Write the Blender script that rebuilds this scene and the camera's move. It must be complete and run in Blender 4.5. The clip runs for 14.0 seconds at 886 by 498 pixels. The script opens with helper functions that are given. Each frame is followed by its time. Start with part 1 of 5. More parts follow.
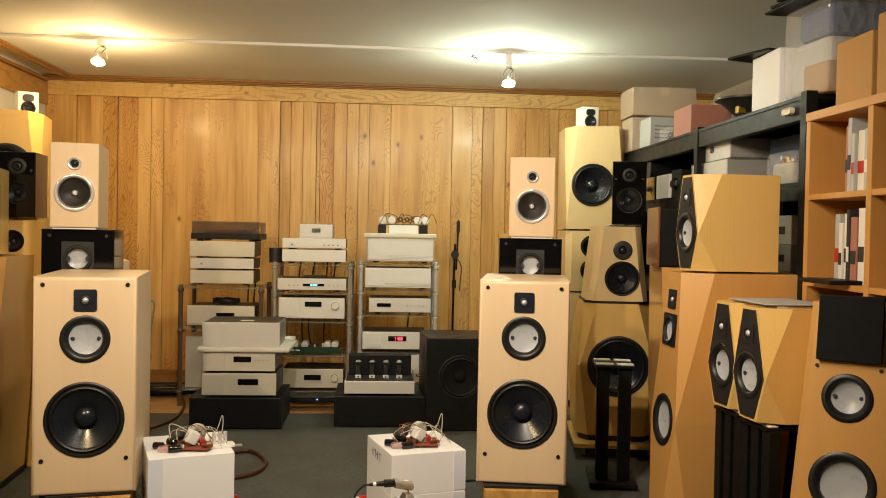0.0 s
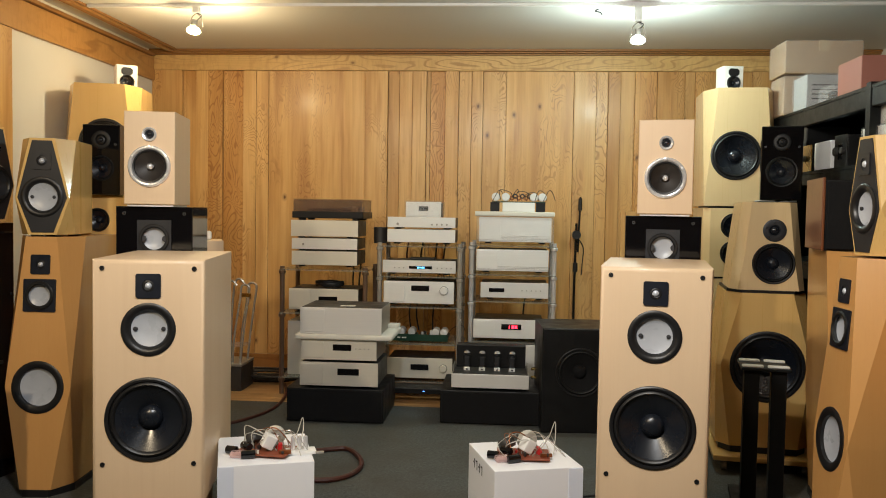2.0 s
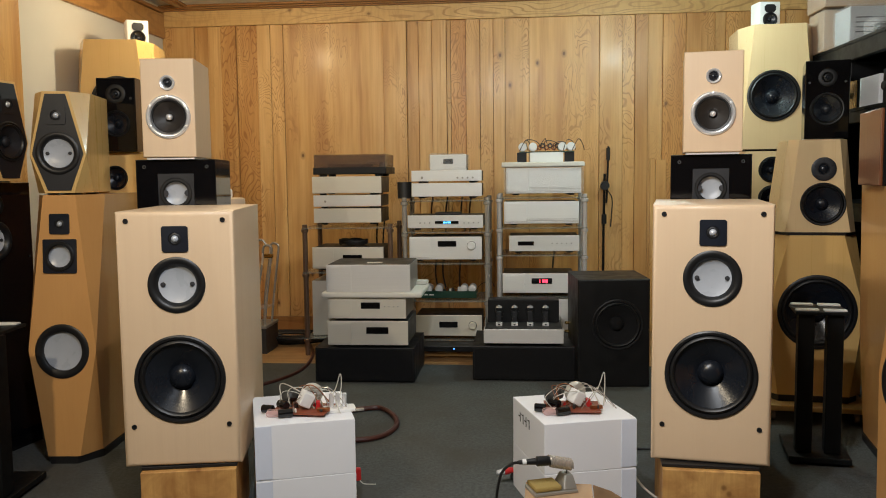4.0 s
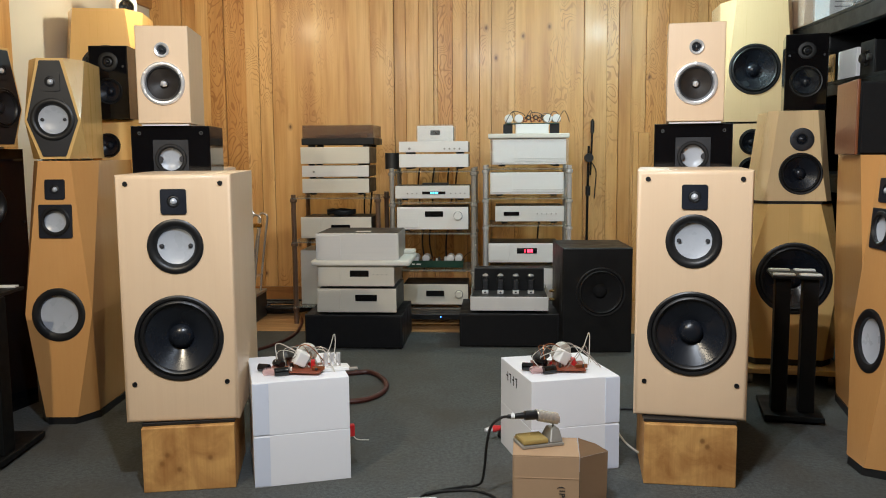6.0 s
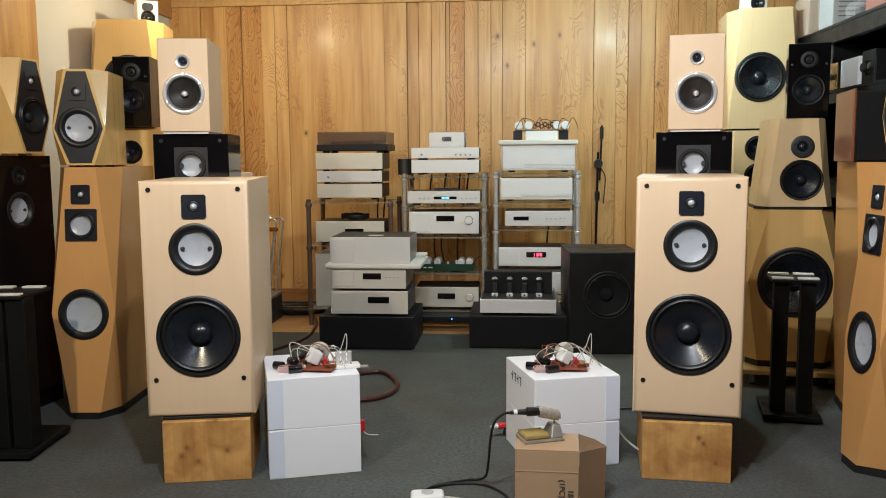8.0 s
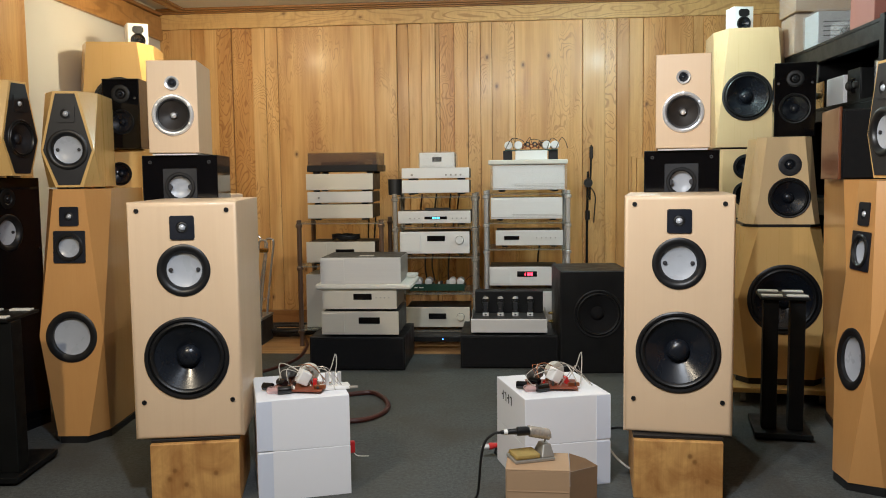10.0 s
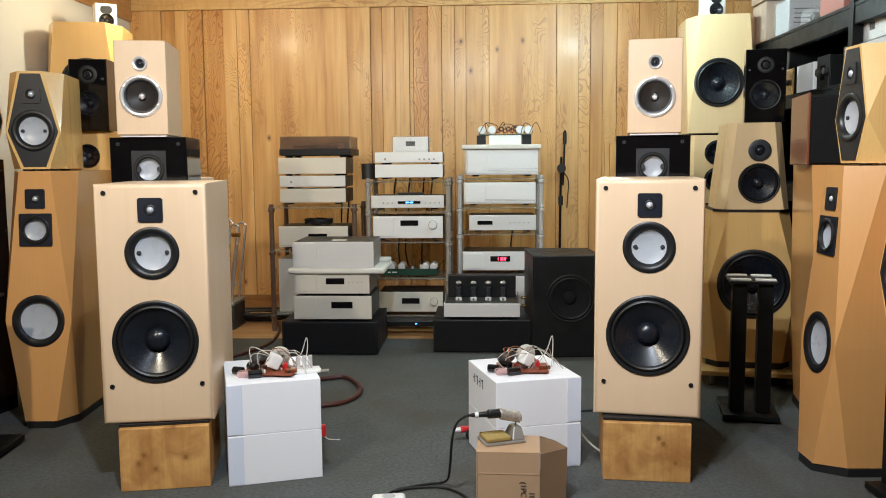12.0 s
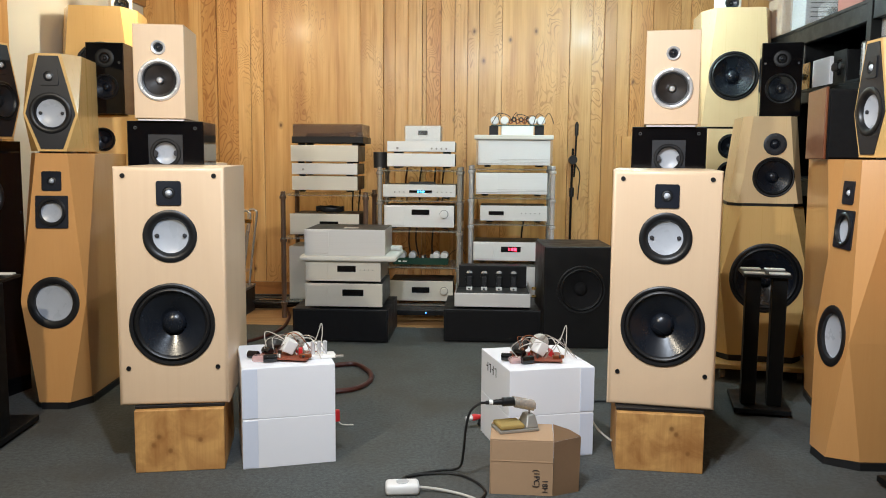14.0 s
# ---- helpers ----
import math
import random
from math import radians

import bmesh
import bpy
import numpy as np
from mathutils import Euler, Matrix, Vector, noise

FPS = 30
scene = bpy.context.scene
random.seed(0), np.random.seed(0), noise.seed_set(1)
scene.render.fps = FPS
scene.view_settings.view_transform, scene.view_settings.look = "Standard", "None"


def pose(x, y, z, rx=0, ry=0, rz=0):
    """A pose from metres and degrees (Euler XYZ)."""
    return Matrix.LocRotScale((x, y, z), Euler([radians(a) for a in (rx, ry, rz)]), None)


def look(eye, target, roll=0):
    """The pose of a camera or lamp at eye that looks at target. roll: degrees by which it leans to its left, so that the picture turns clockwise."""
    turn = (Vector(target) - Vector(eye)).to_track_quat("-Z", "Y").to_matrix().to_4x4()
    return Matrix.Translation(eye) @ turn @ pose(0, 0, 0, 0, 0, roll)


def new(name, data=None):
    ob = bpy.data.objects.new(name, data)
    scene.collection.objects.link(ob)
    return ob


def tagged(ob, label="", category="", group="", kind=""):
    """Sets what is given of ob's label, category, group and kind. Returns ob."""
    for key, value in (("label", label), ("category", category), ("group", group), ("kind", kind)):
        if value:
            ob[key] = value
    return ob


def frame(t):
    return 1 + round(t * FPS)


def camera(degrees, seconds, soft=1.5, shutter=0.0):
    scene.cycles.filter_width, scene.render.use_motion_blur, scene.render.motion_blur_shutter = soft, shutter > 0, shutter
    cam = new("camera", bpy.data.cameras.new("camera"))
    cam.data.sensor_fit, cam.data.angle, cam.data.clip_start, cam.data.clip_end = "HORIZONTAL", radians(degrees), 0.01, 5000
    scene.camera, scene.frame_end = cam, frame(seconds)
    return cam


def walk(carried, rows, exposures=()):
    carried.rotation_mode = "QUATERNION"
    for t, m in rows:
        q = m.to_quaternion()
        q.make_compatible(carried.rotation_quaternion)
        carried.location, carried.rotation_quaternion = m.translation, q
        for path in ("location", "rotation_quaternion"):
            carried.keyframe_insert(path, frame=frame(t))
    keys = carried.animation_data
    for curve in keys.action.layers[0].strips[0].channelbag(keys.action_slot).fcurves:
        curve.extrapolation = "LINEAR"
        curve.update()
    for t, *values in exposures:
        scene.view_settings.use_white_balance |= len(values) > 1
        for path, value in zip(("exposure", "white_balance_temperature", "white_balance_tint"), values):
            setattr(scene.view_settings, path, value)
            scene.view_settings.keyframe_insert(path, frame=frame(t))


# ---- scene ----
cam = camera(55.6, 14.0, soft=1.0)
METRES, EYE, TILT, LEAN, TURN = 1.27, 1.235, 0.0, -0.4, -4.0
ROWS = [
    (0.0, 0.0, 0.0, 0.0, 0.01, -1.08, -0.66),
    (0.3, 0.036, 0.040, -0.0068, 2.55, -1.14, -0.84),
    (0.5, 0.057, 0.0839, -0.0107, 3.36, -1.21, -0.94),
    (1.0, 0.0444, 0.2279, -0.0096, 4.4, -2.59, -0.86),
    (1.5, 0.0026, 0.3665, -0.0095, 4.94, -2.61, -0.58),
    (2.0, 0.0327, 0.4192, -0.0092, 8.52, -2.53, -0.54),
    (2.5, 0.0905, 0.4476, -0.0261, 9.12, -3.13, 0.27),
    (3.0, 0.0693, 0.4724, -0.036, 9.11, -4.02, 0.34),
    (3.5, -0.0007, 0.5005, -0.0398, 9.22, -4.97, 0.69),
    (4.0, -0.0618, 0.5312, -0.0686, 9.21, -4.92, 1.08),
    (6.5, -0.0724, 0.4162, -0.0981, 7.91, -6.68, 0.78),
    (7.0, -0.0575, 0.3774, -0.0959, 8.12, -6.53, 0.79),
    (7.5, -0.0466, 0.3619, -0.0979, 9.11, -6.46, 0.93),
    (8.0, -0.0358, 0.3602, -0.0891, 9.11, -6.2, 0.8),
    (10.5, -0.026, 0.3623, -0.0946, 8.46, -4.72, 1.15),
    (11.0, -0.0229, 0.368, -0.0995, 8.38, -5.59, 1.12),
    (11.5, -0.0147, 0.3673, -0.0998, 8.02, -5.9, 1.11),
    (12.0, -0.0173, 0.3663, -0.0998, 6.9, -5.79, 0.85),
    (12.5, -0.0295, 0.366, -0.1035, 6.93, -5.84, 0.71),
    (13.0, -0.0368, 0.3645, -0.1086, 7.06, -6.17, 0.72),
    (13.5, -0.0439, 0.3622, -0.1127, 7.18, -6.35, 0.37),
    (14.0, -0.0495, 0.3566, -0.1102, 7.29, -6.35, -0.04),
]
EXPOSURES = [
    (0.0, -0.06, 8650, 12),
    (0.6, -0.21, 7850, 12),
    (1.5, -0.16, 6950, 11),
    (3.0, -0.31, 6500, 11),
    (4.0, -0.30, 6300, 11),
    (6.5, 0.04, 5850, 10),
    (8.0, 0.02, 5950, 10),
    (11.0, -0.12, 6000, 11),
    (12.0, 0.24, 5800, 10),
    (14.0, 0.26, 5750, 10),
]
walk(cam, [(t, pose(0, 0, EYE, TILT, LEAN, TURN) @ pose(METRES * x, METRES * y, METRES * z, 90 + pitch, roll, yaw)) for t, x, y, z, yaw, pitch, roll in ROWS], EXPOSURES)

# ---- world and light ----
world = bpy.data.worlds.new("world")
scene.world = world
world.use_nodes = True
wn = world.node_tree
sky = wn.nodes.new("ShaderNodeTexSky")
sky.sky_type = "NISHITA"
sky.sun_disc = False
sky.sun_elevation, sky.sun_rotation = radians(35), radians(200)
wn.links.new(sky.outputs[0], wn.nodes["Background"].inputs[0])
wn.nodes["Background"].inputs[1].default_value = 0.05


def lamp(name, kind, m, energy, color, size=0.1, size_y=0.0, spot=0.0, blend=0.6):
    d = bpy.data.lights.new(name, kind)
    d.energy, d.color = energy, color
    if kind == "AREA":
        d.shape, d.size, d.size_y = "RECTANGLE", size, size_y or size
    else:
        d.shadow_soft_size = size
    if kind == "SPOT":
        d.spot_size, d.spot_blend = radians(spot), blend
    ob = new(name, d)
    ob.matrix_world = m
    return ob


# the two lit lamps on the ceiling track
lamp("track_lamp_light", "POINT", pose(-1.80, 5.45, 2.215), 26, (1.0, 0.80, 0.47), 0.03)
lamp("track_lamp_light", "POINT", pose(0.79, 5.45, 2.155), 34, (0.78, 1.0, 0.96), 0.03)
# ceiling lamps over the near half of the room
LAMPS = ((-1.45, 1.20), (0.12, 2.15), (-0.35, 1.75))
for (lx, ly), aim, watts, tint in zip(LAMPS, ((-0.3, 4.6, 0.8), (1.0, 4.9, 0.8), (-0.1, 4.2, 0.5)), (128, 72, 124), ((1.0, 0.82, 0.56), (1.0, 0.92, 0.80), (0.90, 0.95, 1.0))):
    lamp("ceiling_lamp_light", "SPOT", look((lx, ly, 2.34), aim), watts, tint, 0.05, spot=130, blend=0.8)

# ---- materials ----


def tree(name):
    m = bpy.data.materials.new(name)
    m.use_nodes = True
    return m, m.node_tree, m.node_tree.nodes["Principled BSDF"]


def node(nt, kind, **kw):
    n = nt.nodes.new(kind)
    for k, v in kw.items():
        if k in n.inputs:
            n.inputs[k].default_value = v
    return n


def ramp(nt, fac, stops):
    r = nt.nodes.new("ShaderNodeValToRGB")
    e = r.color_ramp.elements
    while len(e) < len(stops):
        e.new(0.5)
    for s, (p, c) in zip(e, stops):
        s.position, s.color = p, (*c, 1)
    nt.links.new(fac, r.inputs[0])
    return r.outputs[0]


def mix(nt, fac, a, b, mode="MIX"):
    n = nt.nodes.new("ShaderNodeMix")
    n.data_type, n.blend_type = "RGBA", mode
    for sock, v in ((n.inputs[0], fac), (n.inputs[6], a), (n.inputs[7], b)):
        if isinstance(v, (int, float)):
            sock.default_value = v
        elif isinstance(v, tuple):
            sock.default_value = (*v, 1)
        else:
            nt.links.new(v, sock)
    return n.outputs[2]


def coords(nt, scale, shift=True):
    """Object coordinates, stretched, and shifted by chance from object to object."""
    tc = nt.nodes.new("ShaderNodeTexCoord")
    mp = nt.nodes.new("ShaderNodeMapping")
    mp.inputs["Scale"].default_value = scale
    nt.links.new(tc.outputs["Object"], mp.inputs[0])
    if shift:
        oi = nt.nodes.new("ShaderNodeObjectInfo")
        mu = nt.nodes.new("ShaderNodeMath")
        mu.operation = "MULTIPLY"
        mu.inputs[1].default_value = 37.0
        nt.links.new(oi.outputs["Random"], mu.inputs[0])
        nt.links.new(mu.outputs[0], mp.inputs["Location"])
    return mp.outputs[0]


def bump(nt, bsdf, height, strength, dist=0.002):
    b = nt.nodes.new("ShaderNodeBump")
    b.inputs["Strength"].default_value, b.inputs["Distance"].default_value = strength, dist
    nt.links.new(height, b.inputs["Height"])
    nt.links.new(b.outputs[0], bsdf.inputs["Normal"])


def wood(name, light, dark, scale, rough=0.45, rings=0.5, coat=0.0, knots=None, vary=0.12, contrast=1.0, figure=55.0, burl=0.0):
    """Timber or veneer with the grain along z: fine pores, broad cathedral bands and slow tone changes."""
    m, nt, bs = tree(name)
    co = coords(nt, scale)
    big = node(nt, "ShaderNodeTexNoise", Scale=1.0, Detail=3.0, Roughness=0.5)
    nt.links.new(co, big.inputs["Vector"])
    field = node(nt, "ShaderNodeTexNoise", Scale=0.55, Detail=2.6, Roughness=0.42)
    nt.links.new(co, field.inputs["Vector"])
    sine = nt.nodes.new("ShaderNodeMath")
    sine.operation = "SINE"
    mul = nt.nodes.new("ShaderNodeMath")
    mul.operation = "MULTIPLY"
    mul.inputs[1].default_value = figure
    nt.links.new(field.outputs["Fac"], mul.inputs[0])
    nt.links.new(mul.outputs[0], sine.inputs[0])
    patch = node(nt, "ShaderNodeTexNoise", Scale=0.5, Detail=2.0)
    nt.links.new(co, patch.inputs["Vector"])
    fine_co = coords(nt, (scale[0] * 22, scale[1] * 22, scale[2] * 1.5))
    fine = node(nt, "ShaderNodeTexNoise", Scale=1.0, Detail=4.0, Roughness=0.65)
    nt.links.new(fine_co, fine.inputs["Vector"])
    mean = tuple((a + b) / 2 for a, b in zip(light, dark))
    tone = ramp(nt, big.outputs["Fac"], [(0.3, tuple(0.5 * (a + b) for a, b in zip(mean, light))), (0.7, light)])
    lines = ramp(nt, sine.outputs[0], [(0.45, (0, 0, 0)), (0.98, (rings, rings, rings))])
    where = ramp(nt, patch.outputs["Fac"], [(0.38, (0.15, 0.15, 0.15)), (0.62, (1, 1, 1))])
    col = mix(nt, mix(nt, 1.0, lines, where, "MULTIPLY"), tone, dark)
    col = mix(nt, ramp(nt, fine.outputs["Fac"], [(0.45, (0, 0, 0)), (0.75, (0.35 * contrast,) * 3)]), col, dark)
    if knots:
        kx, kz, kr = knots
        kc = coords(nt, (kx, 0.0, kz))
        kc.node.inputs["Rotation"].default_value = (radians(90), 0, 0)
        vo = node(nt, "ShaderNodeTexVoronoi", Scale=1.0, Randomness=1.0)
        vo.voronoi_dimensions = "2D"
        nt.links.new(kc, vo.inputs["Vector"])
        col = mix(nt, ramp(nt, vo.outputs["Distance"], [(0.0, (0.9, 0.9, 0.9)), (kr * 0.6, (0.7, 0.7, 0.7)), (kr, (0.25, 0.25, 0.25)), (kr * 2.2, (0, 0, 0))]), col, tuple(v * 0.55 for v in dark))
    if burl:
        bn = node(nt, "ShaderNodeTexNoise", Scale=9.0, Detail=5.0, Roughness=0.6, Distortion=0.6)
        nt.links.new(coords(nt, (1, 1, 1)), bn.inputs["Vector"])
        col = mix(nt, ramp(nt, bn.outputs["Fac"], [(0.42, (0, 0, 0)), (0.68, (burl,) * 3)]), col, dark)
    oi = nt.nodes.new("ShaderNodeObjectInfo")
    col = mix(nt, 1.0, col, ramp(nt, oi.outputs["Random"], [(0.0, (1 - vary,) * 3), (1.0, (1.0, 1.0, 1.0))]), "MULTIPLY")
    nt.links.new(col, bs.inputs["Base Color"])
    nt.links.new(ramp(nt, fine.outputs["Fac"], [(0.3, (rough,) * 3), (0.8, (rough + 0.14,) * 3)]), bs.inputs["Roughness"])
    bs.inputs["Coat Weight"].default_value, bs.inputs["Coat Roughness"].default_value = coat, 0.12
    bump(nt, bs, fine.outputs["Fac"], 0.25, 0.0012)
    return m


def plain(name, color, rough=0.5, metal=0.0, coat=0.0, grain=40.0, vary=0.10, relief=0.1, spec=0.5):
    """A plain surface with faint mottling, dust and a fine relief."""
    m, nt, bs = tree(name)
    co = coords(nt, (1, 1, 1))
    a = node(nt, "ShaderNodeTexNoise", Scale=grain, Detail=4.0, Roughness=0.6)
    b = node(nt, "ShaderNodeTexNoise", Scale=grain / 11, Detail=2.0)
    for n in (a, b):
        nt.links.new(co, n.inputs["Vector"])
    lo = tuple(v * (1 - vary) for v in color)
    col = mix(nt, b.outputs["Fac"], lo, color)
    col = mix(nt, ramp(nt, a.outputs["Fac"], [(0.35, (0, 0, 0)), (0.7, (vary * 2,) * 3)]), col, lo)
    nt.links.new(col, bs.inputs["Base Color"])
    nt.links.new(ramp(nt, b.outputs["Fac"], [(0.3, (max(rough - 0.06, 0.02),) * 3), (0.7, (min(rough + 0.08, 1),) * 3)]), bs.inputs["Roughness"])
    bs.inputs["Metallic"].default_value = metal
    bs.inputs["Coat Weight"].default_value = coat
    bs.inputs["Specular IOR Level"].default_value = spec
    if relief:
        bump(nt, bs, a.outputs["Fac"], relief, 0.001)
    return m


def brushed(name, color, rough=0.3):
    m, nt, bs = tree(name)
    co = coords(nt, (3, 3, 900))
    a = node(nt, "ShaderNodeTexNoise", Scale=1.0, Detail=3.0)
    nt.links.new(co, a.inputs["Vector"])
    nt.links.new(mix(nt, a.outputs["Fac"], tuple(v * 0.86 for v in color), color), bs.inputs["Base Color"])
    nt.links.new(ramp(nt, a.outputs["Fac"], [(0.3, (rough,) * 3), (0.7, (rough + 0.15,) * 3)]), bs.inputs["Roughness"])
    bs.inputs["Metallic"].default_value = 0.12
    bump(nt, bs, a.outputs["Fac"], 0.08, 0.0005)
    return m


def glassy(name, color=(1, 1, 1), rough=0.03, alpha=0.25):
    """Thin clear plastic or glass."""
    m, nt, bs = tree(name)
    bs.inputs["Base Color"].default_value = (*color, 1)
    bs.inputs["Roughness"].default_value = rough
    bs.inputs["Alpha"].default_value = alpha
    bs.inputs["IOR"].default_value = 1.5
    return m


def crumpled(name, color, alpha):
    """Crinkled cling film."""
    m, nt, bs = tree(name)
    co = coords(nt, (1, 1, 1))
    a = node(nt, "ShaderNodeTexVoronoi", Scale=26.0)
    nt.links.new(co, a.inputs["Vector"])
    bs.inputs["Base Color"].default_value = (*color, 1)
    bs.inputs["Roughness"].default_value = 0.12
    bs.inputs["Alpha"].default_value = alpha
    bump(nt, bs, a.outputs["Distance"], 0.9, 0.01)
    return m


def glow(name, color, strength):
    m, nt, bs = tree(name)
    bs.inputs["Base Color"].default_value = (*color, 1)
    bs.inputs["Emission Color"].default_value = (*color, 1)
    bs.inputs["Emission Strength"].default_value = strength
    return m


def pine_wall(name, stain, figured):
    """Varnished fir boards: fine upright streaks, patches of wavy figure, resin streaks, knots, each board of its own tone."""
    m, nt, bs = tree(name)

    def noise(scale, detail=3.0, rough=0.55, distort=0.0):
        n = node(nt, "ShaderNodeTexNoise", Scale=1.0, Detail=detail, Roughness=rough, Distortion=distort)
        nt.links.new(coords(nt, scale), n.inputs["Vector"])
        return n.outputs["Fac"]

    def math_(op, a, b):
        n = nt.nodes.new("ShaderNodeMath")
        n.operation = op
        for sock, v in zip(n.inputs, (a, b)):
            if isinstance(v, (int, float)):
                sock.default_value = v
            else:
                nt.links.new(v, sock)
        return n.outputs[0]

    def grey(*stops):
        return [(p, (v, v, v)) for p, v in stops]

    streak = noise((75, 75, 1.1), 4.0, 0.7)
    broad = noise((9, 9, 0.9), 3.0)
    col = ramp(nt, broad, [(0.30, (0.54, 0.29, 0.095)), (0.50, (0.72, 0.44, 0.165)), (0.70, (0.82, 0.555, 0.245))])
    col = mix(nt, ramp(nt, streak, grey((0.42, 0.0), (0.74, 0.40))), col, (0.50, 0.25, 0.075))
    # wavy figure where the saw cut across the rings
    rings = math_("SINE", math_("MULTIPLY", noise((7, 7, 2.4), 2.2, 0.45, 0.4), 165.0), 0.0)
    where = ramp(nt, noise((3.2, 3.2, 1.5), 2.0), grey((figured, 0.0), (figured + 0.10, 1.0)))
    figure = mix(nt, 1.0, ramp(nt, rings, grey((0.40, 0.0), (0.95, 0.62))), where, "MULTIPLY")
    col = mix(nt, figure, col, (0.36, 0.155, 0.040))
    # resin streaks
    col = mix(nt, ramp(nt, noise((16, 16, 0.8), 3.0, 0.6), grey((0.60, 0.0), (0.74, 0.6))), col, (0.40, 0.17, 0.035))
    kc = coords(nt, (3.0, 0.0, 1.9))
    kc.node.inputs["Rotation"].default_value = (radians(90), 0, 0)
    vo = node(nt, "ShaderNodeTexVoronoi", Scale=1.0, Randomness=1.0)
    vo.voronoi_dimensions = "2D"
    nt.links.new(kc, vo.inputs["Vector"])
    knot = ramp(nt, vo.outputs["Distance"], grey((0.0, 0.95), (0.018, 0.85), (0.030, 0.40), (0.070, 0.0)))
    some = ramp(nt, vo.outputs["Color"], grey((0.54, 0.0), (0.56, 1.0)))
    col = mix(nt, mix(nt, 1.0, knot, some, "MULTIPLY"), col, (0.12, 0.045, 0.012))
    oi = nt.nodes.new("ShaderNodeObjectInfo")
    tone = ramp(nt, oi.outputs["Random"], [(0.0, (0.78, 0.69, 0.58)), (0.25, (1.0, 1.0, 1.0)), (0.5, (0.90, 0.85, 0.78)), (0.75, (1.0, 0.95, 0.86)), (1.0, (0.85, 0.81, 0.75))])
    col = mix(nt, 1.0, mix(nt, 1.0, col, tone, "MULTIPLY"), stain, "MULTIPLY")
    nt.links.new(col, bs.inputs["Base Color"])
    nt.links.new(ramp(nt, streak, grey((0.3, 0.34), (0.8, 0.50))), bs.inputs["Roughness"])
    bs.inputs["Coat Weight"].default_value, bs.inputs["Coat Roughness"].default_value = 0.09, 0.18
    ripple = mix(nt, 0.5, noise((15, 15, 5.0), 2.0), streak)
    bump(nt, bs, ripple, 0.6, 0.004)
    return m


def carpet_mat():
    m, nt, bs = tree("carpet")
    co = coords(nt, (1, 1, 1), False)
    a = node(nt, "ShaderNodeTexNoise", Scale=330.0, Detail=3.0, Roughness=0.7)
    b = node(nt, "ShaderNodeTexNoise", Scale=2.3, Detail=5.0, Roughness=0.6)
    c = node(nt, "ShaderNodeTexNoise", Scale=70.0, Detail=4.0, Roughness=0.7)
    for n in (a, b, c):
        nt.links.new(co, n.inputs["Vector"])
    base = mix(nt, ramp(nt, a.outputs["Fac"], [(0.3, (0, 0, 0)), (0.75, (1, 1, 1))]), (0.055, 0.062, 0.062), (0.200, 0.210, 0.202))
    base = mix(nt, ramp(nt, c.outputs["Fac"], [(0.40, (0, 0, 0)), (0.68, (0.8, 0.8, 0.8))]), base, (0.058, 0.060, 0.057))
    stain = ramp(nt, b.outputs["Fac"], [(0.42, (0, 0, 0)), (0.66, (0.7, 0.7, 0.7))])
    nt.links.new(mix(nt, stain, base, (0.085, 0.079, 0.066)), bs.inputs["Base Color"])
    bs.inputs["Roughness"].default_value = 0.95
    bs.inputs["Specular IOR Level"].default_value = 0.15
    bump(nt, bs, a.outputs["Fac"], 0.8, 0.004)
    return m


